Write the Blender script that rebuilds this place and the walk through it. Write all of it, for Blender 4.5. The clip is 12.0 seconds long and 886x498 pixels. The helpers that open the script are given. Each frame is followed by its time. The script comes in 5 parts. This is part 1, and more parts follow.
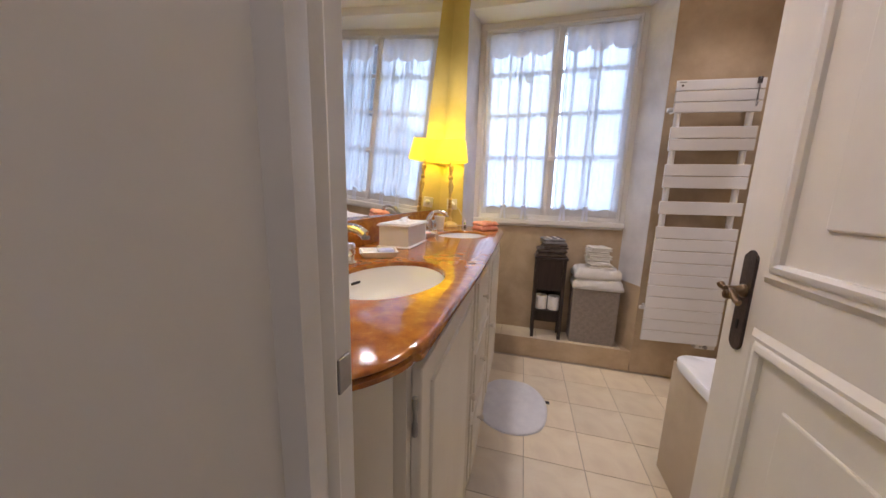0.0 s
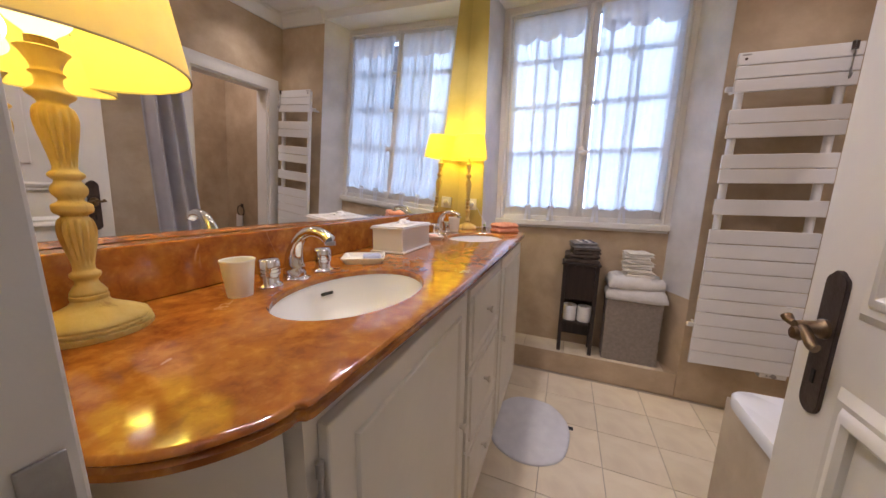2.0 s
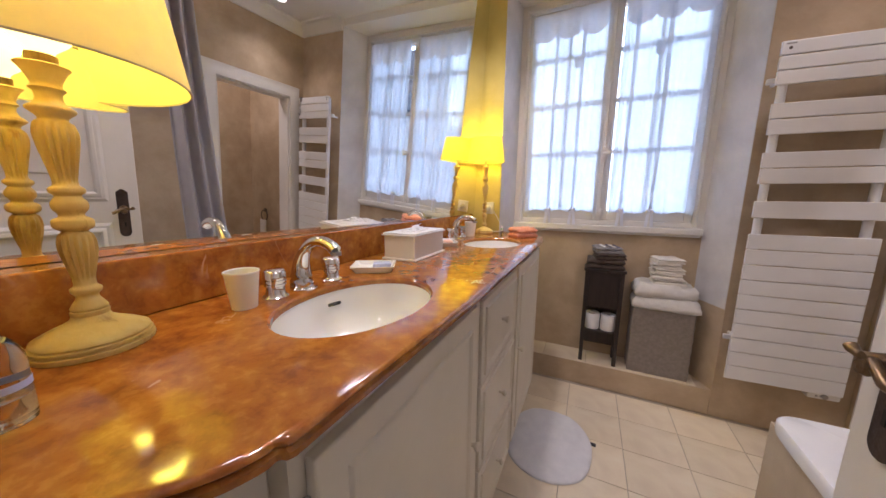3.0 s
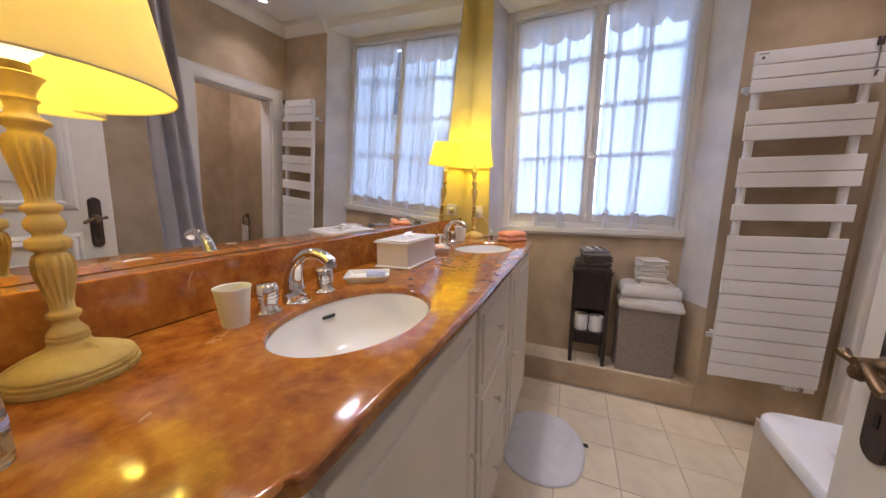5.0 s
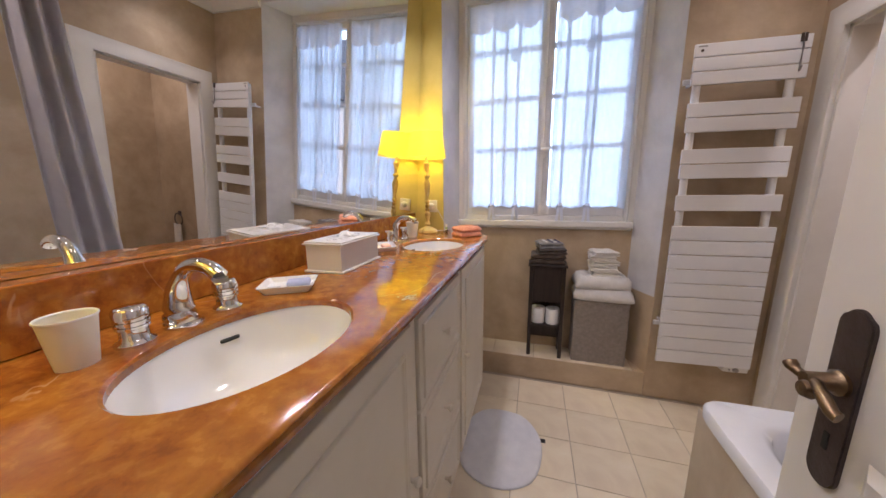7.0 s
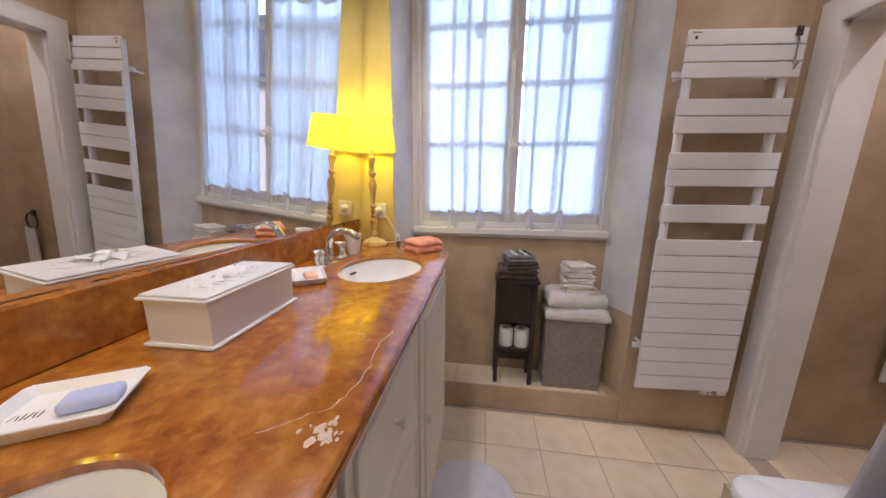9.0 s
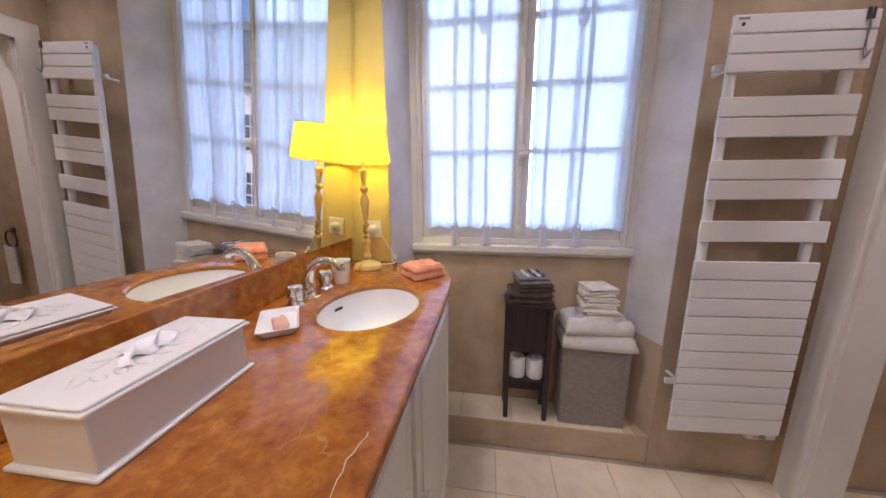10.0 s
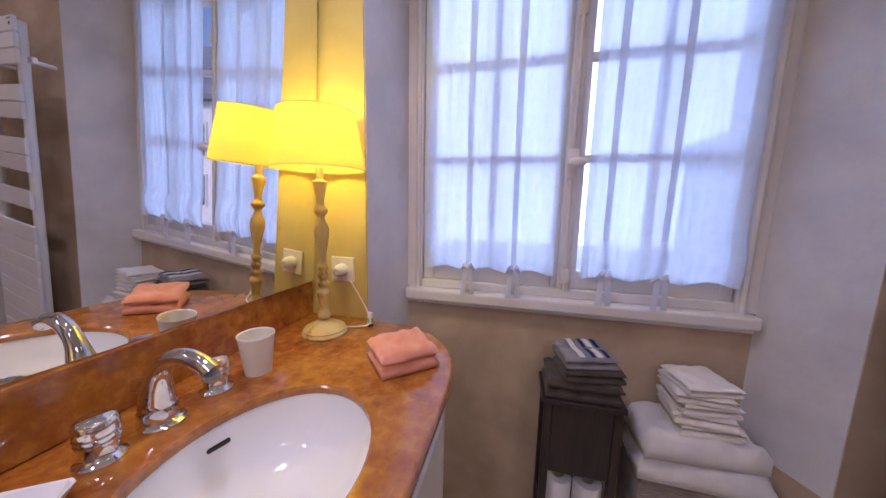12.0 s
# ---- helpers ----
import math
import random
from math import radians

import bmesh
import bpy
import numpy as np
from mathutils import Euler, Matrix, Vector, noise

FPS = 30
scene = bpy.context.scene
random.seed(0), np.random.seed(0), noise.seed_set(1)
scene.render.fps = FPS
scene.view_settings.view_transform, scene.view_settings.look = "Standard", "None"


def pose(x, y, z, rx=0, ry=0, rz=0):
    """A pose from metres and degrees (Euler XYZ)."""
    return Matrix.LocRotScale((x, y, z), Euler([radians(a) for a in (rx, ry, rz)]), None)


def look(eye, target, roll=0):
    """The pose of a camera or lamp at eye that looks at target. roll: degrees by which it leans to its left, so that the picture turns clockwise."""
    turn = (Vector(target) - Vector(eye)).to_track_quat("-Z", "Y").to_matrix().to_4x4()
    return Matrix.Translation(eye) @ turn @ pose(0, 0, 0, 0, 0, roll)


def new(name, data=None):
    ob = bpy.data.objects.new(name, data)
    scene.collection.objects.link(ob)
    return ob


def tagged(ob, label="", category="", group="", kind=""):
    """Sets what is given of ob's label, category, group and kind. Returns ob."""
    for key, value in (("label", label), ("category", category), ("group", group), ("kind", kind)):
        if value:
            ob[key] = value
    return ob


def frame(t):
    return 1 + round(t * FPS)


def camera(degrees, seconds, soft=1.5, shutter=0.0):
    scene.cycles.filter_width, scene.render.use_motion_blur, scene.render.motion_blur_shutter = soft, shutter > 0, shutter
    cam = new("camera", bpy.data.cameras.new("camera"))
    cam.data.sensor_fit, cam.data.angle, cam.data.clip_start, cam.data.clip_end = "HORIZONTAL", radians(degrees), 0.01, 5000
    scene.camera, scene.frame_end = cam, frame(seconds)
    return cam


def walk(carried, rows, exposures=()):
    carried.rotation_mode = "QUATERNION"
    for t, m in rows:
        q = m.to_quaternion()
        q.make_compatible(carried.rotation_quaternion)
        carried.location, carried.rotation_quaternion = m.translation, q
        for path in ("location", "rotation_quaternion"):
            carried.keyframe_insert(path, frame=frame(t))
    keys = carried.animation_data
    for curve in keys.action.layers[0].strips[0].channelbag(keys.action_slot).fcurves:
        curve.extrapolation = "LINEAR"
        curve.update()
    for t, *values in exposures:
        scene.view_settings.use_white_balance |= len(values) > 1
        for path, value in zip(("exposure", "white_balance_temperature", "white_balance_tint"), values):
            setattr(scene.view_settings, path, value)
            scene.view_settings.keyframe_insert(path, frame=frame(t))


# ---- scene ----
cam = camera(110.9, 12.0)
PATH = [
    (0, (0.414, 3.575, 1.147), (-0.077, 5.483, 0.806), 1.50),
    (0.5, (0.442, 3.611, 1.143), (-0.075, 5.512, 0.797), 1.03),
    (1, (0.474, 3.656, 1.140), (-0.148, 5.525, 0.796), 0.97),
    (1.5, (0.497, 3.701, 1.141), (-0.173, 5.553, 0.791), 0.92),
    (2, (0.513, 3.740, 1.147), (-0.217, 5.570, 0.802), 0.97),
    (2.5, (0.517, 3.765, 1.153), (-0.276, 5.568, 0.807), 0.70),
    (3, (0.520, 3.784, 1.160), (-0.330, 5.563, 0.825), 0.40),
    (5, (0.491, 3.783, 1.176), (-0.274, 5.603, 0.853), -0.04),
    (5.5, (0.496, 3.791, 1.180), (-0.185, 5.642, 0.846), 0.02),
    (6, (0.503, 3.813, 1.184), (-0.093, 5.691, 0.839), -0.29),
    (6.5, (0.517, 3.854, 1.186), (-0.037, 5.745, 0.844), -0.53),
    (7, (0.534, 3.901, 1.180), (-0.028, 5.784, 0.811), -0.60),
    (9, (0.444, 4.235, 1.219), (0.184, 6.176, 0.814), 0.56),
    (9.5, (0.436, 4.305, 1.241), (0.166, 6.242, 0.821), -0.01),
    (10, (0.434, 4.420, 1.271), (0.136, 6.359, 0.879), -0.24),
    (10.5, (0.436, 4.548, 1.287), (0.088, 6.480, 0.905), -0.10),
    (11, (0.436, 4.668, 1.294), (0.050, 6.596, 0.931), 0.36),
    (11.5, (0.434, 4.786, 1.293), (0.027, 6.717, 0.966), 0.91),
    (12, (0.417, 4.917, 1.288), (-0.043, 6.843, 1.004), 1.17),
]
MIRROR_LEAN, MIRROR_YAW = 3.34, -2.39


def cam_path():
    return [(t, look(eye, target, roll)) for t, eye, target, roll in PATH]


walk(cam, cam_path(), [(0.0, 0.22, 5900, 24), (5.0, 0.12, 5660, 25), (7.0, 0.13, 5680, 24), (9.5, 0.18, 5570, 26), (10.5, 0.04, 5500, 32), (12.0, -0.24, 5300, 41)])

# ---- world, light and exposure ----
world = bpy.data.worlds.new("world")
scene.world = world
world.use_nodes = True
wn = world.node_tree
sky = wn.nodes.new("ShaderNodeTexSky")
sky.sky_type = "NISHITA"
sky.sun_disc = False
sky.sun_elevation, sky.sun_rotation = radians(40), radians(170)
sky.air_density, sky.dust_density, sky.ozone_density = 1.0, 3.0, 1.5
wn.links.new(sky.outputs[0], wn.nodes["Background"].inputs[0])
wn.nodes["Background"].inputs[1].default_value = 0.15

sun_data = bpy.data.lights.new("sun", "SUN")
sun_data.energy, sun_data.angle, sun_data.color = 1.5, radians(12), (1.0, 0.97, 0.92)
sun = new("sun", sun_data)
sun.matrix_world = look((3.0, -14.0, 17.0), (0.5, 6.0, 1.2))

C = 0.945          # top of the vanity slab
LAMP_A = (-0.112, 3.941)
LAMP_B = (-0.066, 5.600)


def bulb_light(name, x, y, z, watts, r, colour):
    d = bpy.data.lights.new(name, "POINT")
    d.energy, d.color, d.shadow_soft_size = watts, colour, r
    new(name, d).location = (x, y, z)


bulb_light("lamp_light_near", LAMP_A[0], LAMP_A[1], 1.385, 2.0, 0.030, (1.0, 0.79, 0.07))
bulb_light("lamp_light_far", LAMP_B[0], LAMP_B[1], 1.465, 3.5, 0.025, (1.0, 0.80, 0.012))


def ceiling_glow(name, x, y, z, watts, size):
    d = bpy.data.lights.new(name, "AREA")
    d.shape, d.size, d.energy, d.color = "DISK", size, watts, (1.0, 0.90, 0.78)
    new(name, d).matrix_world = pose(x, y, z)


def ceiling_spot(name, eye, target, watts, cone, soft):
    d = bpy.data.lights.new(name, "SPOT")
    d.energy, d.color, d.shadow_soft_size, d.spot_size, d.spot_blend = watts, (1.0, 0.90, 0.79), soft, radians(cone), 0.8
    new(name, d).matrix_world = look(eye, target)


# unseen fill added in the hall to brighten door and jamb
ceiling_glow("hall_fill_light", 0.5, 2.6, 2.30, 4.0, 0.25)
ceiling_spot("bath_spot_light", (1.437, 5.40, 2.37), (1.40, 5.30, 0.1), 9.0, 110, 0.04)
# added fill over the bath, no known lamp; placed clear of worktop reflections
ceiling_glow("tub_fill_light", 1.22, 4.00, 2.375, 6.5, 0.30)
ceiling_spot("basin_spot_light", (0.11, 4.24, 2.37), (0.15, 4.24, 0.9), 21.0, 130, 0.06)
ceiling_spot("basin_spot_light", (0.11, 5.20, 2.37), (0.15, 5.20, 0.9), 25.0, 130, 0.06)
ceiling_glow("small_room_light", 2.15, 5.1, 2.37, 6.5, 0.1)


# ---- materials ----
def nodes_of(name):
    m = bpy.data.materials.new(name)
    m.use_nodes = True
    return m, m.node_tree, m.node_tree.nodes["Principled BSDF"]


def noise_fac(nt, scale, detail=5.0, rough=0.6, object_space=True, stretch=None, dist=0.0):
    tc = nt.nodes.new("ShaderNodeTexCoord")
    out = tc.outputs["Object" if object_space else "Generated"]
    if stretch:
        mp = nt.nodes.new("ShaderNodeMapping")
        mp.inputs["Scale"].default_value = stretch
        nt.links.new(out, mp.inputs[0])
        out = mp.outputs[0]
    n = nt.nodes.new("ShaderNodeTexNoise")
    n.inputs["Scale"].default_value, n.inputs["Detail"].default_value = scale, detail
    n.inputs["Roughness"].default_value, n.inputs["Distortion"].default_value = rough, dist
    nt.links.new(out, n.inputs["Vector"])
    return n.outputs["Fac"]


def ramp(nt, fac, stops):
    r = nt.nodes.new("ShaderNodeValToRGB")
    while len(r.color_ramp.elements) < len(stops):
        r.color_ramp.elements.new(0.5)
    for e, (p, c) in zip(r.color_ramp.elements, stops):
        e.position, e.color = p, (*c, 1)
    nt.links.new(fac, r.inputs[0])
    return r.outputs[0]


def bump(nt, bsdf, fac, strength, distance=0.004):
    b = nt.nodes.new("ShaderNodeBump")
    b.inputs["Strength"].default_value, b.inputs["Distance"].default_value = strength, distance
    nt.links.new(fac, b.inputs["Height"])
    nt.links.new(b.outputs[0], bsdf.inputs["Normal"])


def mottled(name, a, b, scale, rough=0.6, bump_s=0.15, fine=120.0, spec=0.5, metal=0.0, stretch=None, detail=6.0, sheen=0.0):
    m, nt, p = nodes_of(name)
    f = noise_fac(nt, scale, detail, stretch=stretch)
    nt.links.new(ramp(nt, f, [(0.3, a), (0.7, b)]), p.inputs["Base Color"])
    p.inputs["Roughness"].default_value, p.inputs["Metallic"].default_value = rough, metal
    p.inputs["Specular IOR Level"].default_value = spec
    if sheen:
        p.inputs["Sheen Weight"].default_value = sheen
    if bump_s:
        bump(nt, p, noise_fac(nt, fine, 4.0, stretch=stretch), bump_s)
    return m


def plaster(name, lo, mid, hi):
    m, nt, p = nodes_of(name)
    f = noise_fac(nt, 1.6, 8.0, 0.62, dist=0.6)
    g = noise_fac(nt, 7.0, 6.0, 0.6)
    mix = nt.nodes.new("ShaderNodeMath")
    mix.operation = "MULTIPLY_ADD"
    mix.inputs[1].default_value, mix.inputs[2].default_value = 0.35, 0.0
    nt.links.new(g, mix.inputs[0])
    add = nt.nodes.new("ShaderNodeMath")
    add.operation = "MULTIPLY_ADD"
    add.inputs[1].default_value = 0.65
    nt.links.new(f, add.inputs[0])
    nt.links.new(mix.outputs[0], add.inputs[2])
    nt.links.new(ramp(nt, add.outputs[0], [(0.40, lo), (0.5, mid), (0.60, hi)]), p.inputs["Base Color"])
    p.inputs["Roughness"].default_value = 0.62
    bump(nt, p, noise_fac(nt, 28.0, 6.0), 0.22, 0.006)
    return m


BEIGE = plaster("beige_limewash", (0.42, 0.318, 0.205), (0.50, 0.385, 0.255), (0.58, 0.46, 0.315))
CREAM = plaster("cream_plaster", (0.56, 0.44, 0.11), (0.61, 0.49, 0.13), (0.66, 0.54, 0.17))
REVEAL = plaster("white_limewash", (0.60, 0.59, 0.60), (0.68, 0.67, 0.68), (0.75, 0.74, 0.74))
APRON = plaster("pale_beige_plaster", (0.50, 0.41, 0.30), (0.56, 0.47, 0.35), (0.62, 0.53, 0.41))
HALL = plaster("hall_plaster", (0.52, 0.47, 0.42), (0.56, 0.51, 0.46), (0.60, 0.55, 0.50))
WHITE = mottled("white_gloss_paint", (0.70, 0.675, 0.63), (0.77, 0.745, 0.70), 5.0, 0.38, 0.10, 40.0)
CEILW = mottled("ceiling_paint", (0.76, 0.75, 0.73), (0.80, 0.79, 0.77), 3.0, 0.7, 0.1, 60.0)
CABINET = mottled("cabinet_paint", (0.74, 0.685, 0.58), (0.80, 0.745, 0.64), 6.0, 0.42, 0.10, 45.0)
RADIATOR = mottled("radiator_enamel", (0.76, 0.755, 0.75), (0.80, 0.795, 0.79), 8.0, 0.35, 0.03, 90.0)
CERAMIC = mottled("white_ceramic", (0.82, 0.82, 0.81), (0.85, 0.85, 0.84), 4.0, 0.08, 0.0)
ACRYLIC = mottled("tub_enamel", (0.76, 0.77, 0.79), (0.80, 0.81, 0.83), 4.0, 0.18, 0.0)
CHROME = mottled("chrome", (0.74, 0.74, 0.75), (0.80, 0.80, 0.81), 14.0, 0.07, 0.0, metal=1.0)
BRASS = mottled("aged_brass", (0.15, 0.10, 0.06), (0.27, 0.19, 0.11), 40.0, 0.34, 0.2, 200.0, metal=1.0)
IRON = mottled("dark_bronze_plate", (0.07, 0.055, 0.05), (0.13, 0.10, 0.09), 30.0, 0.42, 0.2, 150.0, metal=0.7)
STEEL = mottled("dull_steel", (0.32, 0.31, 0.30), (0.42, 0.41, 0.40), 40.0, 0.4, 0.1, 150.0, metal=0.9)
DARKWOOD = mottled("dark_stained_wood", (0.016, 0.011, 0.010), (0.040, 0.026, 0.022), 9.0, 0.38, 0.2, 60.0, stretch=(6, 6, 0.6))
BLACK = mottled("black_rubber", (0.01, 0.01, 0.01), (0.02, 0.02, 0.02), 30.0, 0.5, 0.0)
TERRYW = mottled("white_terry", (0.74, 0.72, 0.69), (0.84, 0.82, 0.79), 22.0, 0.95, 0.9, 420.0, 0.1, sheen=0.3)
TERRYC = mottled("cream_cotton", (0.72, 0.68, 0.60), (0.82, 0.78, 0.71), 18.0, 0.95, 0.6, 380.0, 0.1, sheen=0.3)
PINK = mottled("salmon_terry", (0.80, 0.30, 0.17), (0.90, 0.42, 0.27), 26.0, 0.95, 0.9, 420.0, 0.1, sheen=0.3)
BROWNT = mottled("brown_terry", (0.05, 0.036, 0.028), (0.10, 0.075, 0.06), 26.0, 0.95, 0.9, 420.0, 0.1, sheen=0.2)
GREYT = mottled("grey_terry", (0.20, 0.19, 0.19), (0.32, 0.31, 0.31), 26.0, 0.95, 0.9, 420.0, 0.1, sheen=0.2)
SHADE_EDGE = mottled("shade_edging", (0.50, 0.43, 0.29), (0.58, 0.51, 0.36), 40.0, 0.8, 0.1, 200.0)
NAVY = mottled("navy_stripe", (0.02, 0.03, 0.10), (0.04, 0.05, 0.14), 26.0, 0.9, 0.4, 300.0, 0.1)
RUG = mottled("white_bath_rug", (0.70, 0.70, 0.74), (0.80, 0.80, 0.83), 20.0, 1.0, 1.0, 260.0, 0.05, sheen=0.4)
DRAPE = mottled("grey_shower_curtain", (0.38, 0.365, 0.395), (0.46, 0.445, 0.47), 6.0, 0.8, 0.2, 300.0, 0.2, sheen=0.2)
PAPER = mottled("white_paper", (0.82, 0.81, 0.79), (0.87, 0.86, 0.84), 20.0, 0.9, 0.2, 200.0, 0.1)
CARD = mottled("paper_cup", (0.74, 0.70, 0.60), (0.80, 0.76, 0.66), 10.0, 0.55, 0.05, 100.0)
PLASTIC = mottled("white_plastic", (0.76, 0.74, 0.70), (0.80, 0.78, 0.74), 10.0, 0.35, 0.0)
SOAPB = mottled("blue_soap", (0.40, 0.45, 0.68), (0.48, 0.53, 0.75), 20.0, 0.5, 0.1, 80.0)
SOAPP = mottled("pink_soap", (0.72, 0.42, 0.30), (0.80, 0.50, 0.37), 20.0, 0.5, 0.1, 80.0)
GREEN = mottled("green_print", (0.20, 0.40, 0.08), (0.28, 0.50, 0.12), 20.0, 0.4, 0.0)
FACADE = mottled("facade_render", (0.74, 0.73, 0.70), (0.80, 0.79, 0.76), 0.8, 0.8, 0.1, 20.0)
SLATE = mottled("roof_slate", (0.10, 0.11, 0.13), (0.17, 0.18, 0.20), 3.0, 0.6, 0.3, 20.0)
DARKPANE = mottled("far_pane", (0.05, 0.06, 0.07), (0.09, 0.10, 0.11), 2.0, 0.1, 0.0)
COURT = mottled("court_paving", (0.28, 0.27, 0.25), (0.38, 0.36, 0.33), 2.0, 0.8, 0.2, 20.0)


def make_mirror():
    m, nt, p = nodes_of("mirror_silver")
    p.inputs["Metallic"].default_value, p.inputs["Roughness"].default_value = 1.0, 0.005
    p.inputs["Base Color"].default_value = (0.88, 0.88, 0.87, 1)
    return m


MIRROR = make_mirror()


def make_glass(name, tint, rough=0.0, ior=1.45):
    m, nt, p = nodes_of(name)
    p.inputs["Transmission Weight"].default_value, p.inputs["Roughness"].default_value = 1.0, rough
    p.inputs["IOR"].default_value, p.inputs["Base Color"].default_value = ior, (*tint, 1)
    return m


GLASS = make_glass("window_glass", (0.97, 0.98, 0.98))
BOTTLE = make_glass("clear_bottle", (0.96, 0.97, 0.95), 0.02)
LIQUID = make_glass("liquid_soap", (0.93, 0.90, 0.78), 0.0, 1.36)


def make_marble():
    """Orange Verona-type marble: cloudy patches, darker blotches, thin white veins."""
    m, nt, p = nodes_of("orange_marble")
    a = noise_fac(nt, 11.0, 8.0, 0.62, dist=0.25)
    b = noise_fac(nt, 40.0, 6.0, 0.60, dist=0.25)
    slow = noise_fac(nt, 2.4, 3.0, 0.5, dist=0.3)
    c1 = ramp(nt, a, [(0.33, (0.17, 0.034, 0.009)), (0.43, (0.28, 0.078, 0.012)), (0.50, (0.37, 0.128, 0.015)), (0.56, (0.42, 0.165, 0.019)), (0.66, (0.53, 0.215, 0.027))])
    c2 = ramp(nt, b, [(0.37, (0.15, 0.030, 0.009)), (0.45, (0.32, 0.100, 0.014)), (0.54, (0.39, 0.148, 0.017)), (0.61, (0.58, 0.255, 0.036))])
    c3 = ramp(nt, slow, [(0.38, (0.25, 0.058, 0.012)), (0.50, (0.37, 0.130, 0.016)), (0.66, (0.45, 0.190, 0.021))])
    pre = nt.nodes.new("ShaderNodeMix")
    pre.data_type = "RGBA"
    pre.inputs[0].default_value = 0.45
    nt.links.new(c1, pre.inputs[6])
    nt.links.new(c2, pre.inputs[7])
    mx = nt.nodes.new("ShaderNodeMix")
    mx.data_type = "RGBA"
    mx.inputs[0].default_value = 0.25
    nt.links.new(pre.outputs[2], mx.inputs[6])
    nt.links.new(c3, mx.inputs[7])
    tc = nt.nodes.new("ShaderNodeTexCoord")
    n = nt.nodes.new("ShaderNodeTexNoise")
    n.inputs["Scale"].default_value, n.inputs["Detail"].default_value, n.inputs["Distortion"].default_value = 2.6, 5.0, 0.9
    nt.links.new(tc.outputs["Object"], n.inputs["Vector"])
    sub = nt.nodes.new("ShaderNodeMath")
    sub.operation = "SUBTRACT"
    sub.inputs[1].default_value = 0.5
    nt.links.new(n.outputs["Fac"], sub.inputs[0])
    ab = nt.nodes.new("ShaderNodeMath")
    ab.operation = "ABSOLUTE"
    nt.links.new(sub.outputs[0], ab.inputs[0])
    gate = noise_fac(nt, 3.3, 3.0)
    g2 = ramp(nt, gate, [(0.56, (0, 0, 0)), (0.68, (1, 1, 1))])
    line = ramp(nt, ab.outputs[0], [(0.0, (1, 1, 1)), (0.003, (0, 0, 0))])
    mul = nt.nodes.new("ShaderNodeMath")
    mul.operation = "MULTIPLY"
    nt.links.new(g2, mul.inputs[0])
    nt.links.new(line, mul.inputs[1])
    vein = nt.nodes.new("ShaderNodeMix")
    vein.data_type = "RGBA"
    vein.inputs[7].default_value = (0.60, 0.36, 0.16, 1)
    nt.links.new(mul.outputs[0], vein.inputs[0])
    nt.links.new(mx.outputs[2], vein.inputs[6])
    nt.links.new(vein.outputs[2], p.inputs["Base Color"])
    p.inputs["Roughness"].default_value = 0.11
    p.inputs["Specular IOR Level"].default_value = 0.80
    bump(nt, p, b, 0.03, 0.002)
    return m


MARBLE = make_marble()
VEIN = mottled("calcite_vein", (0.60, 0.42, 0.27), (0.76, 0.62, 0.46), 60.0, 0.2, 0.1, 200.0)


def make_tile():
    m, nt, p = nodes_of("cream_stone_tile")
    info = nt.nodes.new("ShaderNodeObjectInfo")
    f = noise_fac(nt, 5.0, 7.0, 0.6, dist=0.5)
    col = ramp(nt, f, [(0.3, (0.66, 0.55, 0.40)), (0.5, (0.76, 0.66, 0.49)), (0.72, (0.81, 0.73, 0.57))])
    hsv = nt.nodes.new("ShaderNodeHueSaturation")
    mr = nt.nodes.new("ShaderNodeMapRange")
    mr.inputs[3].default_value, mr.inputs[4].default_value = 0.93, 1.06
    nt.links.new(info.outputs["Random"], mr.inputs[0])
    nt.links.new(mr.outputs[0], hsv.inputs["Value"])
    nt.links.new(col, hsv.inputs["Color"])
    nt.links.new(hsv.outputs[0], p.inputs["Base Color"])
    p.inputs["Roughness"].default_value = 0.34
    bump(nt, p, noise_fac(nt, 35.0, 5.0), 0.10, 0.003)
    return m


TILE = make_tile()
GROUT = mottled("tile_grout", (0.40, 0.33, 0.25), (0.48, 0.41, 0.32), 30.0, 0.9, 0.3, 120.0)


def make_wicker():
    m, nt, p = nodes_of("woven_basket")
    nt.links.new(ramp(nt, noise_fac(nt, 60.0, 3.0), [(0.3, (0.26, 0.22, 0.185)), (0.7, (0.34, 0.29, 0.245))]), p.inputs["Base Color"])
    p.inputs["Roughness"].default_value = 0.75
    return m


WICKER = make_wicker()


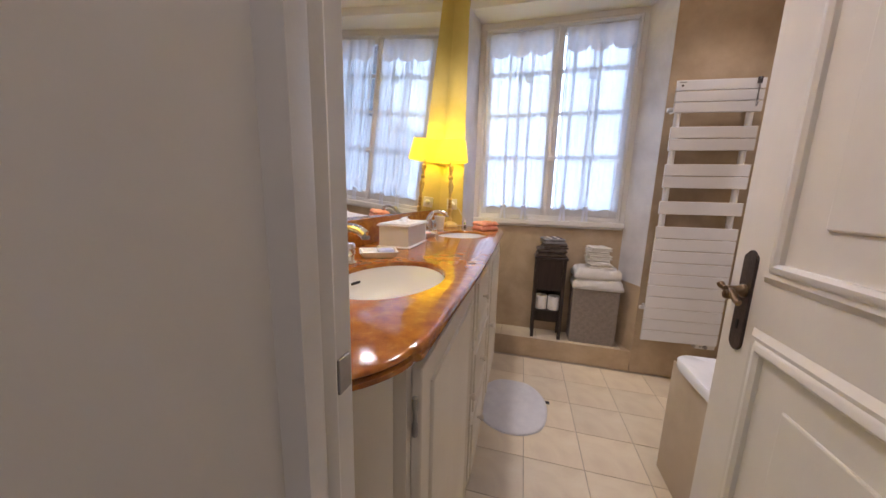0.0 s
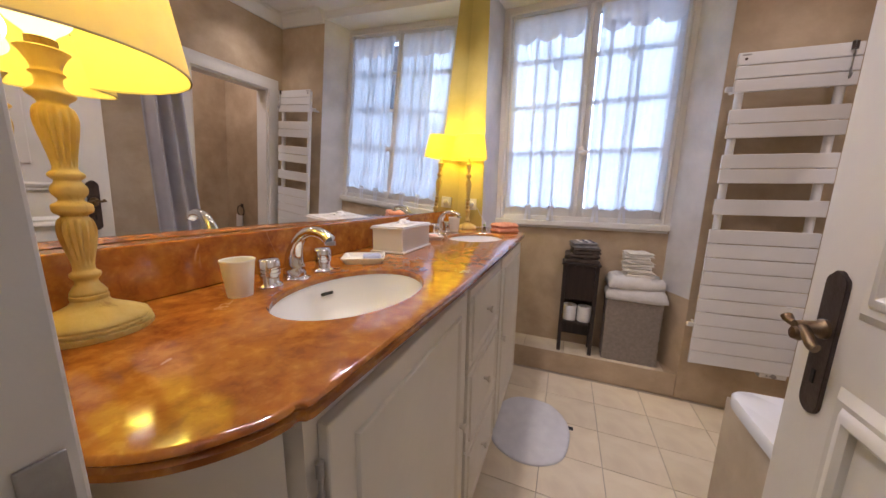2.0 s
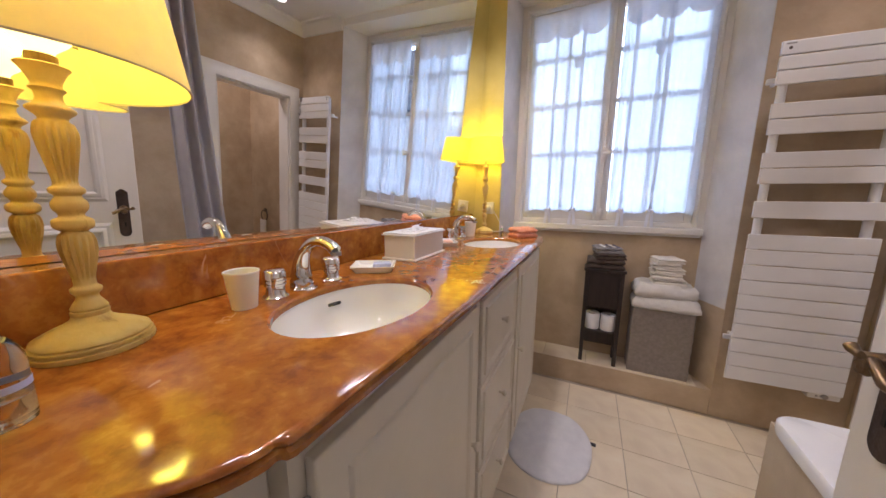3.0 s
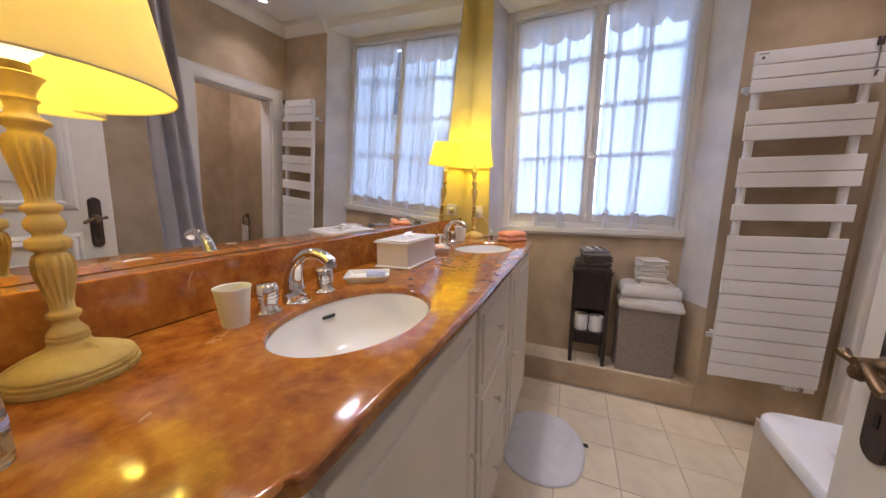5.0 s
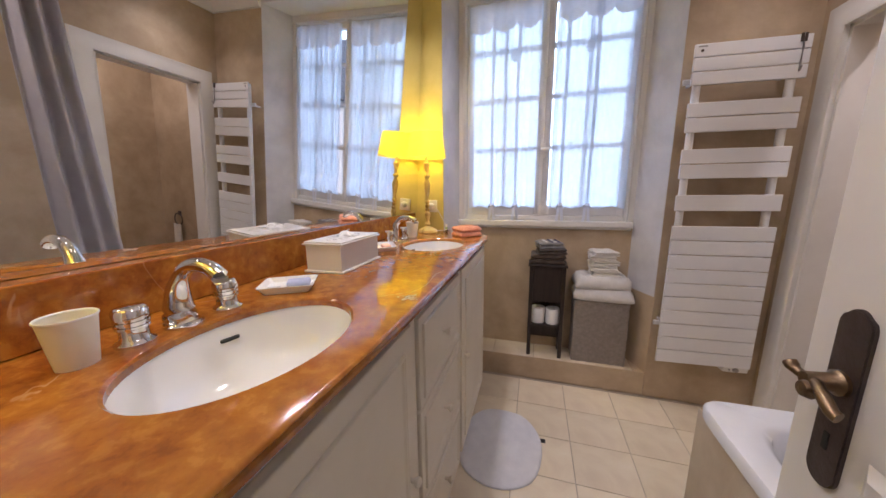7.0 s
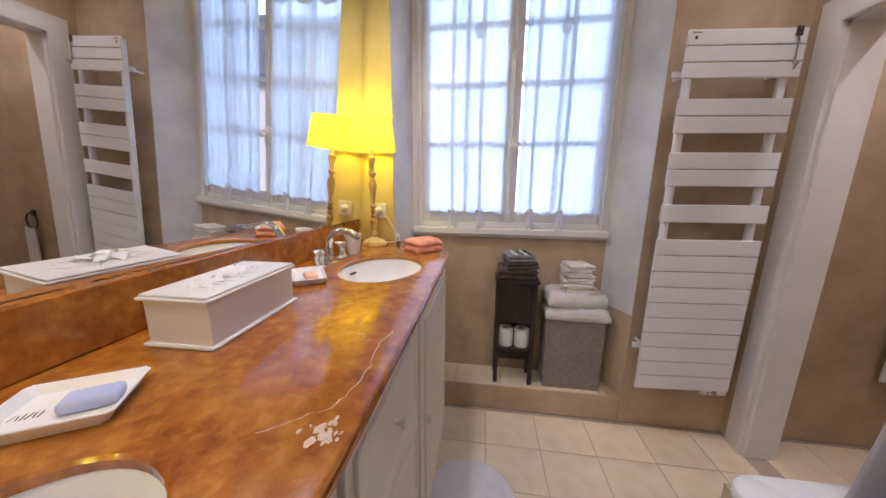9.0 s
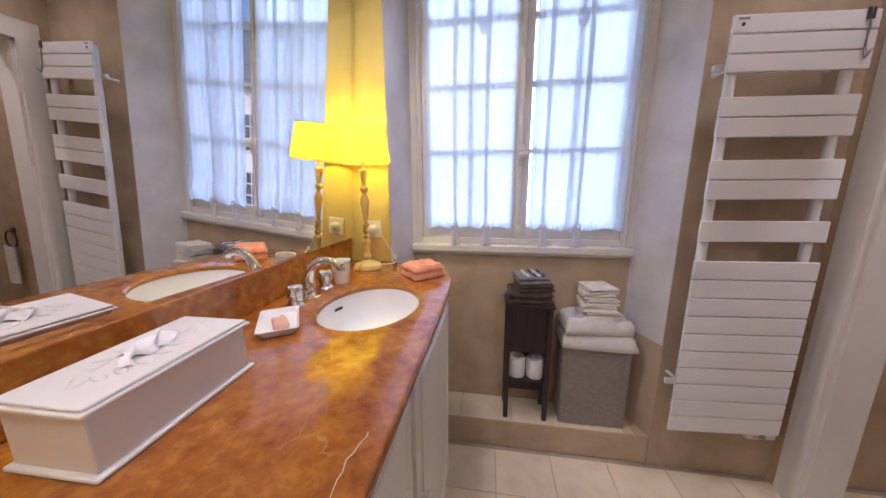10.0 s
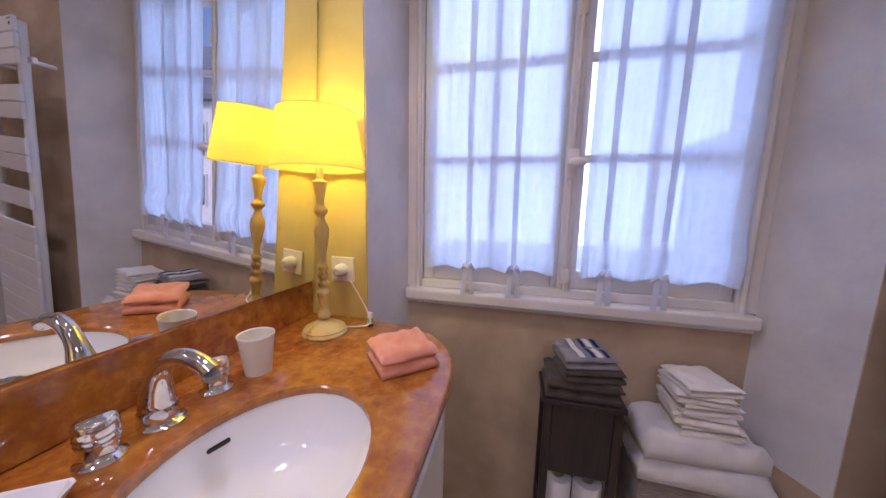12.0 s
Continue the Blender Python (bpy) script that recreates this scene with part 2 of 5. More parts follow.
def make_cloth(name, col, trans, see=0.0, weave=0.0):
    """Thin cloth that lets light through; see: how open the weave is."""
    m = bpy.data.materials.new(name)
    m.use_nodes = True
    nt = m.node_tree
    nt.nodes.remove(nt.nodes["Principled BSDF"])
    out = nt.nodes["Material Output"]
    d = nt.nodes.new("ShaderNodeBsdfDiffuse")
    t = nt.nodes.new("ShaderNodeBsdfTranslucent")
    c = ramp(nt, noise_fac(nt, 30.0, 4.0), [(0.3, tuple(v * 0.93 for v in col)), (0.7, col)])
    nt.links.new(c, d.inputs[0])
    nt.links.new(c, t.inputs[0])
    mx = nt.nodes.new("ShaderNodeMixShader")
    mx.inputs[0].default_value = trans
    nt.links.new(d.outputs[0], mx.inputs[1])
    nt.links.new(t.outputs[0], mx.inputs[2])
    last = mx.outputs[0]
    if see:
        tr = nt.nodes.new("ShaderNodeBsdfTransparent")
        m2 = nt.nodes.new("ShaderNodeMixShader")
        f = ramp(nt, noise_fac(nt, 9.0, 3.0, stretch=(2, 1, 0.3)), [(0.3, (see * 0.8,) * 3), (0.7, (min(1, see * 1.2),) * 3)])
        nt.links.new(f, m2.inputs[0])
        nt.links.new(last, m2.inputs[1])
        nt.links.new(tr.outputs[0], m2.inputs[2])
        last = m2.outputs[0]
    nt.links.new(last, out.inputs[0])
    return m


SHEER = make_cloth("white_sheer", (0.82, 0.86, 0.93), 0.62, 0.09)
SHEER2 = make_cloth("white_lace", (0.86, 0.87, 0.92), 0.40, 0.02)
RIBBON = make_cloth("satin_ribbon", (0.90, 0.92, 0.95), 0.80, 0.0)
SHADE = make_cloth("lampshade_linen", (0.90, 0.79, 0.46), 0.48)
# far shade's linen, with the lamp's yellow glow put into the cloth colour
SHADE_LIT = make_cloth("lampshade_linen_lit", (0.97, 0.84, 0.24), 0.62)


def make_lampwood():
    m, nt, p = nodes_of("painted_lamp_wood")
    f = noise_fac(nt, 26.0, 6.0, stretch=(1, 1, 0.35))
    nt.links.new(ramp(nt, f, [(0.34, (0.36, 0.21, 0.04)), (0.44, (0.62, 0.45, 0.12)), (0.7, (0.71, 0.56, 0.20))]), p.inputs["Base Color"])
    p.inputs["Roughness"].default_value = 0.55
    bump(nt, p, noise_fac(nt, 120.0, 4.0), 0.3, 0.002)
    return m


LAMPWOOD = make_lampwood()


def make_glow(name, col, strength):
    m, nt, p = nodes_of(name)
    p.inputs["Emission Color"].default_value = (*col, 1)
    p.inputs["Emission Strength"].default_value = strength
    p.inputs["Base Color"].default_value = (*col, 1)
    return m


BULB = make_glow("lit_bulb", (1.0, 0.84, 0.40), 1.6)
SPOTLENS = make_glow("spot_lens", (1.0, 0.93, 0.82), 6.0)
SKYGLOW = make_glow("bright_overcast_sky", (0.62, 0.82, 1.0), 4.2)


# ---- mesh helpers ----
def part(name, bm, material, parent=None, label="", smooth=None):
    """Links a bmesh as one mesh object, under a thing or a part."""
    me = bpy.data.meshes.new(name)
    bm.normal_update()
    bm.to_mesh(me)
    bm.free()
    me.materials.append(material)
    if smooth:
        me.shade_smooth()
        me.set_sharp_from_angle(angle=radians(smooth))
    ob = new(name, me)
    if parent is not None:
        ob.parent = parent
        ob.matrix_parent_inverse = Matrix()
    return tagged(ob, label=label)


def thing(name, label, category, m=None, group="", kind=""):
    ob = new(name)
    ob.empty_display_size = 0.05
    if m is not None:
        ob.matrix_world = m
    return tagged(ob, label, category, group, kind)


def setting(name, bm, material, label="", smooth=None):
    return tagged(part(name, bm, material, None, label, smooth), kind="structure")


def boxes(*spans, bev=0.0, seg=2):
    """A bmesh of boxes (x0, x1, y0, y1, z0, z1), bevelled."""
    bm = bmesh.new()
    for x0, x1, y0, y1, z0, z1 in spans:
        v = [bm.verts.new((x, y, z)) for x in (x0, x1) for y in (y0, y1) for z in (z0, z1)]
        for f in ((0, 1, 3, 2), (4, 6, 7, 5), (0, 4, 5, 1), (2, 3, 7, 6), (0, 2, 6, 4), (1, 5, 7, 3)):
            bm.faces.new([v[i] for i in f])
    if bev:
        bmesh.ops.bevel(bm, geom=list(bm.edges), offset=bev, segments=seg, profile=0.5, affect="EDGES")
    return bm


def lathe(profile, seg=40, flutes=None, cap=True):
    """Turns (radius, height) pairs round z; flutes: (low, high, count, depth)."""
    bm = bmesh.new()
    rings = []
    for r, z in profile:
        ring = []
        for i in range(seg):
            a = 2 * math.pi * i / seg
            q = r
            for lo, hi, n, d in flutes or ():
                if lo < z < hi:
                    w = math.sin(math.pi * (z - lo) / (hi - lo)) ** 0.5
                    q = r - d * w * (0.5 + 0.5 * math.cos(n * a))
            ring.append(bm.verts.new((q * math.cos(a), q * math.sin(a), z)))
        rings.append(ring)
    for a, b in zip(rings, rings[1:]):
        for i in range(seg):
            j = (i + 1) % seg
            bm.faces.new((a[i], a[j], b[j], b[i]))
    if cap:
        if profile[0][0] > 1e-4:
            bm.faces.new(rings[0][::-1])
        if profile[-1][0] > 1e-4:
            bm.faces.new(rings[-1])
    return bm


def smooth_profile(keys, n=6):
    """Rounds a list of (r, z) with a Catmull-Rom curve."""
    out = []
    for i in range(len(keys) - 1):
        p0, p1, p2, p3 = keys[max(i - 1, 0)], keys[i], keys[i + 1], keys[min(i + 2, len(keys) - 1)]
        for k in range(n):
            t = k / n
            out.append(tuple(0.5 * (2 * p1[c] + (p2[c] - p0[c]) * t + (2 * p0[c] - 5 * p1[c] + 4 * p2[c] - p3[c]) * t * t
                                    + (3 * p1[c] - p0[c] - 3 * p2[c] + p3[c]) * t ** 3) for c in range(len(p1))))
    out.append(keys[-1])
    return out


def tube(points, radii, seg=14, cap=True, flat=1.0):
    bm = bmesh.new()
    pts = [Vector(p) for p in points]
    rings, up = [], Vector((0, 0, 1))
    for i, p in enumerate(pts):
        d = (pts[min(i + 1, len(pts) - 1)] - pts[max(i - 1, 0)]).normalized()
        side = d.cross(up)
        if side.length < 0.05:
            side = d.cross(Vector((0, 1, 0)))
        side.normalize()
        v = side.cross(d).normalized()
        r = radii[i] if isinstance(radii, (list, tuple)) else radii
        rings.append([bm.verts.new(p + side * r * math.cos(a) + v * r * flat * math.sin(a))
                      for a in (2 * math.pi * k / seg for k in range(seg))])
    for a, b in zip(rings, rings[1:]):
        for i in range(seg):
            j = (i + 1) % seg
            bm.faces.new((a[i], a[j], b[j], b[i]))
    if cap:
        bm.faces.new(rings[0][::-1])
        bm.faces.new(rings[-1])
    return bm


def move(bm, m):
    bmesh.ops.transform(bm, matrix=m, verts=bm.verts)
    return bm


def join(*bms):
    out = bmesh.new()
    for b in bms:
        me = bpy.data.meshes.new("tmp")
        b.to_mesh(me)
        b.free()
        out.from_mesh(me)
        bpy.data.meshes.remove(me)
    return out


def sweep(path, profile, up=(0, 0, 1), close=False):
    """Carries a profile of (out, up) pairs along a path, mitred; out is to the right of the way."""
    bm = bmesh.new()
    up = Vector(up)
    pts = [Vector(p) for p in path]
    n = len(pts)
    rows = []
    for i, p in enumerate(pts):
        if close:
            a, b = (p - pts[i - 1]).normalized(), (pts[(i + 1) % n] - p).normalized()
        else:
            a = (p - pts[i - 1]).normalized() if i else (pts[1] - p).normalized()
            b = (pts[i + 1] - p).normalized() if i < n - 1 else a
        na, nb = a.cross(up).normalized(), b.cross(up).normalized()
        m = (na + nb).normalized()
        m = m / max(0.3, m.dot(na))
        rows.append([bm.verts.new(p + m * o + up * u) for o, u in profile])
    pairs = list(zip(rows, rows[1:])) + ([(rows[-1], rows[0])] if close else [])
    k = len(profile)
    for a, b in pairs:
        for i in range(k):
            j = (i + 1) % k
            bm.faces.new((a[i], b[i], b[j], a[j]))
    if not close:
        bm.faces.new(rows[0])
        bm.faces.new(rows[-1][::-1])
    bmesh.ops.recalc_face_normals(bm, faces=bm.faces)
    return bm


def sheet(fn, nu, nv, thick=0.0):
    """A grid of fn(u, v), u and v from 0 to 1, with thickness."""
    bm = bmesh.new()
    g = [[bm.verts.new(fn(i / nu, j / nv)) for j in range(nv + 1)] for i in range(nu + 1)]
    for i in range(nu):
        for j in range(nv):
            bm.faces.new((g[i][j], g[i + 1][j], g[i + 1][j + 1], g[i][j + 1]))
    if thick:
        bm.normal_update()
        bmesh.ops.solidify(bm, geom=list(bm.faces), thickness=thick)
    return bm


def panel_moulding(x, y0, y1, z0, z1, profile):
    """A mitred frame on a face that looks to -x."""
    return sweep([(x, y0, z0), (x, y0, z1), (x, y1, z1), (x, y1, z0)], profile, up=(-1, 0, 0), close=True)


# ---- the setting ----
XW, XE = -0.275, 1.68        # mirror wall, far side wall
YS, YN = 3.800, 5.755        # door wall (room face), window wall
ZC = 2.40                    # ceiling
NB = 5.945                   # back of the window niche
NL0, NL1, NR0, NR1 = -0.005, 0.04, 1.185, 1.10
PZ = 0.147                   # niche platform
JX0, JX1 = 0.278, 0.842        # door jambs
HY = 3.42                    # hall face of the door wall
NZ = 2.345                    # niche soffit


def prism(poly, z0, z1):
    bm = bmesh.new()
    lo = [bm.verts.new((x, y, z0)) for x, y in poly]
    hi = [bm.verts.new((x, y, z1)) for x, y in poly]
    bm.faces.new(lo[::-1])
    bm.faces.new(hi)
    for i in range(len(poly)):
        j = (i + 1) % len(poly)
        bm.faces.new((lo[i], lo[j], hi[j], hi[i]))
    bmesh.ops.recalc_face_normals(bm, faces=bm.faces)
    return bm


setting("wall_west", boxes((XW - 0.15, XW, HY, YN + 0.45, 0, ZC)), BEIGE, "plaster wall behind the mirror")
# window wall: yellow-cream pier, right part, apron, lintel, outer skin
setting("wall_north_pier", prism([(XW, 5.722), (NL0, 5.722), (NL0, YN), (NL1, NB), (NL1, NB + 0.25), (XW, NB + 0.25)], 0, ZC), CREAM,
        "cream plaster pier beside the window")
setting("wall_north", prism([(NR0, YN), (2.75, YN), (2.75, NB + 0.25), (NR1, NB + 0.25), (NR1, NB)], 0, ZC), BEIGE, "mottled beige limewashed wall")
setting("wall_north_apron", boxes((NL1, NR1, NB, NB + 0.25, 0, 0.955)), BEIGE, "beige wall below the window")
setting("wall_north_lintel", prism([(NL0, YN), (NR0, YN), (NR1, NB + 0.25), (NL1, NB + 0.25)], NZ, ZC), CEILW, "white lintel over the window")
REV = 0.003
setting("reveal_east", prism([(NR0 - REV, YN + 0.001), (NR1 - REV, NB), (NR1 - 0.001, NB), (NR0 - 0.001, YN + 0.001)], 0.60, NZ), REVEAL,
        "whitewashed window reveal")
setting("reveal_west", prism([(NL0 + REV, YN - 0.03), (NL1 + REV, NB), (NL1 + 0.001, NB), (NL0 + 0.001, YN - 0.03)], PZ, NZ), REVEAL,
        "whitewashed window reveal")
setting("platform", boxes((NL1 + 0.006, NR0 - 0.004, YN, NB - 0.001, 0, PZ - 0.003), bev=0.002), BEIGE, "low plastered step in the window niche")
# east wall with the opening
OY0, OY1, OZ = 5.05, 5.615, 1.80
setting("wall_east", boxes((XE, XE + 0.12, HY, OY0, 0, ZC), (XE, XE + 0.12, OY1, YN, 0, ZC), (XE, XE + 0.12, OY0, OY1, OZ, ZC)), BEIGE,
        "mottled beige limewashed wall with an opening")
setting("alcove_walls", boxes((2.55, 2.65, 4.4, YN, 0, ZC), (XE + 0.12, 2.55, 4.4, 4.5, 0, ZC)), BEIGE, "beige walls of the small room beyond")
setting("wall_south", boxes((XW, JX0 - 0.03, HY, YS, 0, ZC), (JX1 + 0.03, XE, HY, YS, 0, ZC), (JX0 - 0.03, JX1 + 0.03, HY, YS, 2.03, ZC)), BEIGE,
        "plaster wall with the bathroom doorway")
setting("ceiling", boxes((XW - 0.15, 2.75, 1.0, NB + 0.25, ZC, ZC + 0.1)), CEILW, "white painted ceiling")
CORNICE = [(0, 0), (0, -0.085), (-0.018, -0.085), (-0.022, -0.06), (-0.05, -0.03), (-0.058, -0.018), (-0.085, -0.014), (-0.085, 0)]
setting("cornice", sweep([(XW, YS, ZC), (XE, YS, ZC), (XE, YN, ZC), (NR0, YN, ZC)], [(o, u) for o, u in CORNICE]), CEILW, "moulded white plaster cornice", 40)
setting("hall_walls", boxes((-0.9, -0.8, 1.0, HY, 0, ZC), (1.9, 2.0, 1.0, HY, 0, ZC), (-0.9, 2.0, 0.9, 1.0, 0, ZC), (-0.8, XW, HY, HY + 0.1, 0, ZC),
                            (XE, 1.9, HY, HY + 0.1, 0, ZC)), HALL, "hall walls")
setting("floor", boxes((-0.9, 2.75, 0.9, NB + 0.25, -0.1, -0.004)), GROUT, "floor of cream stone tiles with narrow joints")

# door frame
frame_ob = setting("door_frame", boxes((JX0 - 0.03, JX0, HY - 0.01, 3.758, 0, 2.0), (JX1, JX1 + 0.03, HY - 0.01, 3.758, 0, 2.0), (JX0 - 0.03, JX1 + 0.03, HY - 0.01, 3.758, 2.0, 2.03)),
                   WHITE, "white painted door lining")
STOP = [(0, 0), (0.012, 0.0), (0.016, 0.006), (0.012, 0.016), (0.018, 0.024), (0.018, 0.04), (0.0, 0.046)]
part("door_stop", sweep([(JX0, 3.758, 0), (JX0, 3.758, 2.0)], [(o * 0.8, u) for o, u in STOP], up=(0, -1, 0)), WHITE, frame_ob, "", 40)
part("rebate", boxes((JX0 - 0.03, JX0 - 0.006, 3.758, YS + 0.004, 0, 2.0), bev=0.002), WHITE, frame_ob)
part("rebate", boxes((JX1 + 0.006, JX1 + 0.03, 3.758, YS + 0.004, 0, 2.0), bev=0.002), WHITE, frame_ob)
part("strike_plate", boxes((JX0 - 0.006, JX0 - 0.003, 3.780, 3.798, 0.978, 1.010), bev=0.001), STEEL, frame_ob, "dull steel strike plate")
CASING = [(0, 0), (0.0, 0.022), (0.012, 0.026), (0.03, 0.02), (0.05, 0.018), (0.085, 0.012), (0.095, 0.016), (0.10, 0.0)]
part("hall_casing", sweep([(JX0 - 0.03, HY, 0), (JX0 - 0.03, HY, 2.03), (JX1 + 0.03, HY, 2.03), (JX1 + 0.03, HY, 0)], [(-o, u) for o, u in CASING], up=(0, -1, 0)), WHITE, frame_ob, "", 40)

# casing of the opening in the east wall
cas = setting("opening_casing", sweep([(XE, OY1, 0), (XE, OY1, OZ), (XE, OY0, OZ), (XE, OY0, 0)], [(-o * 0.95, u) for o, u in CASING], up=(-1, 0, 0)), WHITE,
              "moulded off-white casing round the opening", 40)
part("lining", boxes((XE - 0.002, XE + 0.125, OY1 - 0.012, OY1, 0, OZ), (XE - 0.002, XE + 0.125, OY0, OY0 + 0.012, 0, OZ), (XE - 0.002, XE + 0.125, OY0, OY1, OZ - 0.012, OZ)), WHITE, cas)

# ---- window ----
win = thing("window_1", "white painted double casement window with small panes", "window", kind="structure")
WX0, WX1, WZ0, WZ1, WY = NL1, NR1, 0.995, NZ, NB
part("window_frame", join(boxes((WX0, WX0 + 0.055, WY, WY + 0.09, WZ0, WZ1), (WX1 - 0.055, WX1, WY, WY + 0.09, WZ0, WZ1), (WX0 + 0.055, WX1 - 0.055, WY, WY + 0.09, WZ1 - 0.06, WZ1),
                                (WX0 + 0.055, WX1 - 0.055, WY, WY + 0.09, WZ0, WZ0 + 0.03), bev=0.004)), WHITE, win)
part("frame_bead", sweep([(WX0 + 0.05, WY, WZ0), (WX0 + 0.05, WY, WZ1 - 0.055), (WX1 - 0.05, WY, WZ1 - 0.055), (WX1 - 0.05, WY, WZ0)],
                         [(0, 0), (0, 0.012), (-0.008, 0.016), (-0.016, 0.010), (-0.02, 0)], up=(0, -1, 0)), WHITE, win, "", 40)
part("window_sill", boxes((0.045, 1.092, 5.905, WY + 0.02, 0.957, 0.995), bev=0.007), WHITE, win, "white painted sill board")
part("sill_moulding", boxes((0.045, 1.085, 5.92, WY, 0.945, 0.957), bev=0.003), WHITE, win)
MX = 0.572
SZ0, SZ1 = WZ0 + 0.03, WZ1 - 0.06


def casement(x0, x1):
    s = part("casement", boxes((x0, x0 + 0.038, WY + 0.012, WY + 0.052, SZ0, SZ1), (x1 - 0.038, x1, WY + 0.012, WY + 0.052, SZ0, SZ1),
                               (x0 + 0.038, x1 - 0.038, WY + 0.012, WY + 0.052, SZ0, SZ0 + 0.06), (x0 + 0.038, x1 - 0.038, WY + 0.012, WY + 0.052, SZ1 - 0.045, SZ1), bev=0.004), WHITE, win)
    a, b = x0 + 0.038, x1 - 0.038
    xm = (a + b) / 2
    rows = [SZ0 + 0.06, 1.440, 1.735, 2.012, SZ1 - 0.045]
    part("glazing_bar", boxes((xm - 0.011, xm + 0.011, WY + 0.016, WY + 0.048, rows[0], rows[-1]), bev=0.003), WHITE, s)
    for z in rows[1:-1]:
        part("glazing_bar", boxes((a, b, WY + 0.018, WY + 0.046, z - 0.011, z + 0.011), bev=0.003), WHITE, s)
    for z0, z1 in zip(rows, rows[1:]):
        for u, v in ((a, xm), (xm, b)):
            part("pane", boxes((u, v, WY + 0.031, WY + 0.034, z0, z1)), GLASS, s).visible_shadow = False
    for z in (SZ0 + 0.2, SZ1 - 0.25):
        xx = x0 - 0.004 if x0 < 0.3 else x1 + 0.004
        part("hinge", lathe([(0.0, z - 0.035), (0.005, z - 0.032), (0.006, z + 0.032), (0.0, z + 0.035)], 10), WHITE, s).location = (xx, WY + 0.006, 0)


casement(WX0 + 0.057, MX - 0.002)
casement(MX + 0.002, WX1 - 0.057)
bolt = part("cremone_bolt", join(boxes((MX - 0.018, MX + 0.018, WY - 0.006, WY + 0.014, SZ0, SZ1), bev=0.004),
                                 move(lathe([(0.006, SZ0), (0.006, SZ1 - 0.02)], 12), pose(MX, WY - 0.012, 0)),
                                 boxes((MX - 0.017, MX + 0.017, WY - 0.022, WY - 0.004, 1.375, 1.465), (MX - 0.013, MX + 0.013, WY - 0.02, WY - 0.004, SZ0 + 0.02, SZ0 + 0.07),
                                       (MX - 0.013, MX + 0.013, WY - 0.02, WY - 0.004, 1.83, 1.88), bev=0.005)), WHITE, win, "white painted cremone bolt", 40)
part("bolt_knob", move(lathe(smooth_profile([(0.004, 0), (0.006, 0.015), (0.017, 0.024), (0.019, 0.034), (0.012, 0.042), (0.0, 0.044)], 4), 20),
                       pose(MX + 0.01, WY - 0.018, 1.421) @ pose(0, 0, 0, 90, 0, 0) @ Matrix.Diagonal((1.35, 0.75, 1, 1))), PLASTIC, bolt, "white oval knob", 60)


def sheer(x0, x1, seed, ties, medal):
    rnd = random.Random(seed)
    ph = [rnd.uniform(0, 6.28) for _ in range(5)]
    top, foot = SZ1 - 0.03, SZ0 + 0.045

    def cloth(u, v):
        x = x0 + (x1 - x0) * u
        z = top + (foot - top) * v
        gather = 0.006 * math.sin(26 * u + ph[0]) + 0.004 * math.sin(47 * u + ph[1] + 1.2 * v) + 0.004 * math.sin(11 * u + ph[2] + 2 * v)
        low = max(0.0, (v - 0.88) / 0.12)
        belly = 0.016 * math.sin(math.pi * min(low, 1.0)) * (1 + 0.5 * math.sin(20 * u + ph[3]))
        lift = 0.014 * low * math.sin(math.pi * u * 3) ** 2
        return (x, WY - 0.012 - abs(gather) - belly, z + lift)

    c = thing("sheer_curtain", "sheer white voile curtain with satin ribbons, tied at the foot", "curtain", group="window curtains")
    part("voile", sheet(cloth, 90, 60), SHEER, c, "", 80)
    w = x1 - x0

    def valance(u, v):
        drop = 0.118 + 0.042 * abs(math.sin(math.pi * (u * 3.0))) ** 0.6
        return (x0 + w * (0.02 + 0.96 * u), WY - 0.03 - 0.005 * math.sin(30 * u + ph[4]) - 0.006 * v, SZ1 - 0.03 - drop * v)

    part("valance", sheet(valance, 60, 8), SHEER2, c, "scalloped white valance", 80)
    part("rod", tube([(x0 - 0.004, WY - 0.016, SZ1 - 0.034), (x1 + 0.004, WY - 0.016, SZ1 - 0.034)], 0.004, 8), WHITE, c)
    for u in ties:
        lean = rnd.uniform(-0.006, 0.006)
        xr = x0 + w * u

        def rib(a, b, xr=xr, lean=lean):
            return (xr + (a - 0.5) * 0.022 * (1 - 0.25 * b) + lean * math.sin(3 * b), WY - 0.031 - 0.004 * math.sin(5 * b), SZ1 - 0.12 + (foot + 0.0 - SZ1 + 0.12) * b)
        part("ribbon", sheet(rib, 1, 30, 0.0012), RIBBON, c)
        for s in (-1, 1):
            part("ribbon_tail", sheet(lambda a, b, s=s, xr=xr: (xr + s * (0.006 + 0.010 * b) + (a - 0.5) * 0.016, WY - 0.044 - 0.006 * math.sin(3 * b + s), foot + 0.02 - 0.095 * b), 2, 10, 0.001), SHEER2, c)
        part("bow", tube([(xr - 0.022, WY - 0.036, foot + 0.006), (xr - 0.008, WY - 0.050, foot + 0.026), (xr, WY - 0.045, foot + 0.012), (xr + 0.008, WY - 0.050, foot + 0.026), (xr + 0.022, WY - 0.036, foot + 0.004)],
                         [0.003, 0.010, 0.005, 0.010, 0.003], 10), SHEER2, c, "", 80)
    part("medallion", move(lathe([(0.0, 0.0), (0.022, 0.001), (0.027, 0.002), (0.0, 0.004)], 24), pose(medal, WY - 0.026, 1.960, 90, 0, 0) @ Matrix.Diagonal((0.9, 1.25, 1, 1))), RIBBON, c, "oval lace medallion")


sheer(WX0 + 0.075, MX - 0.034, 3, (0.36, 0.71), 0.390)
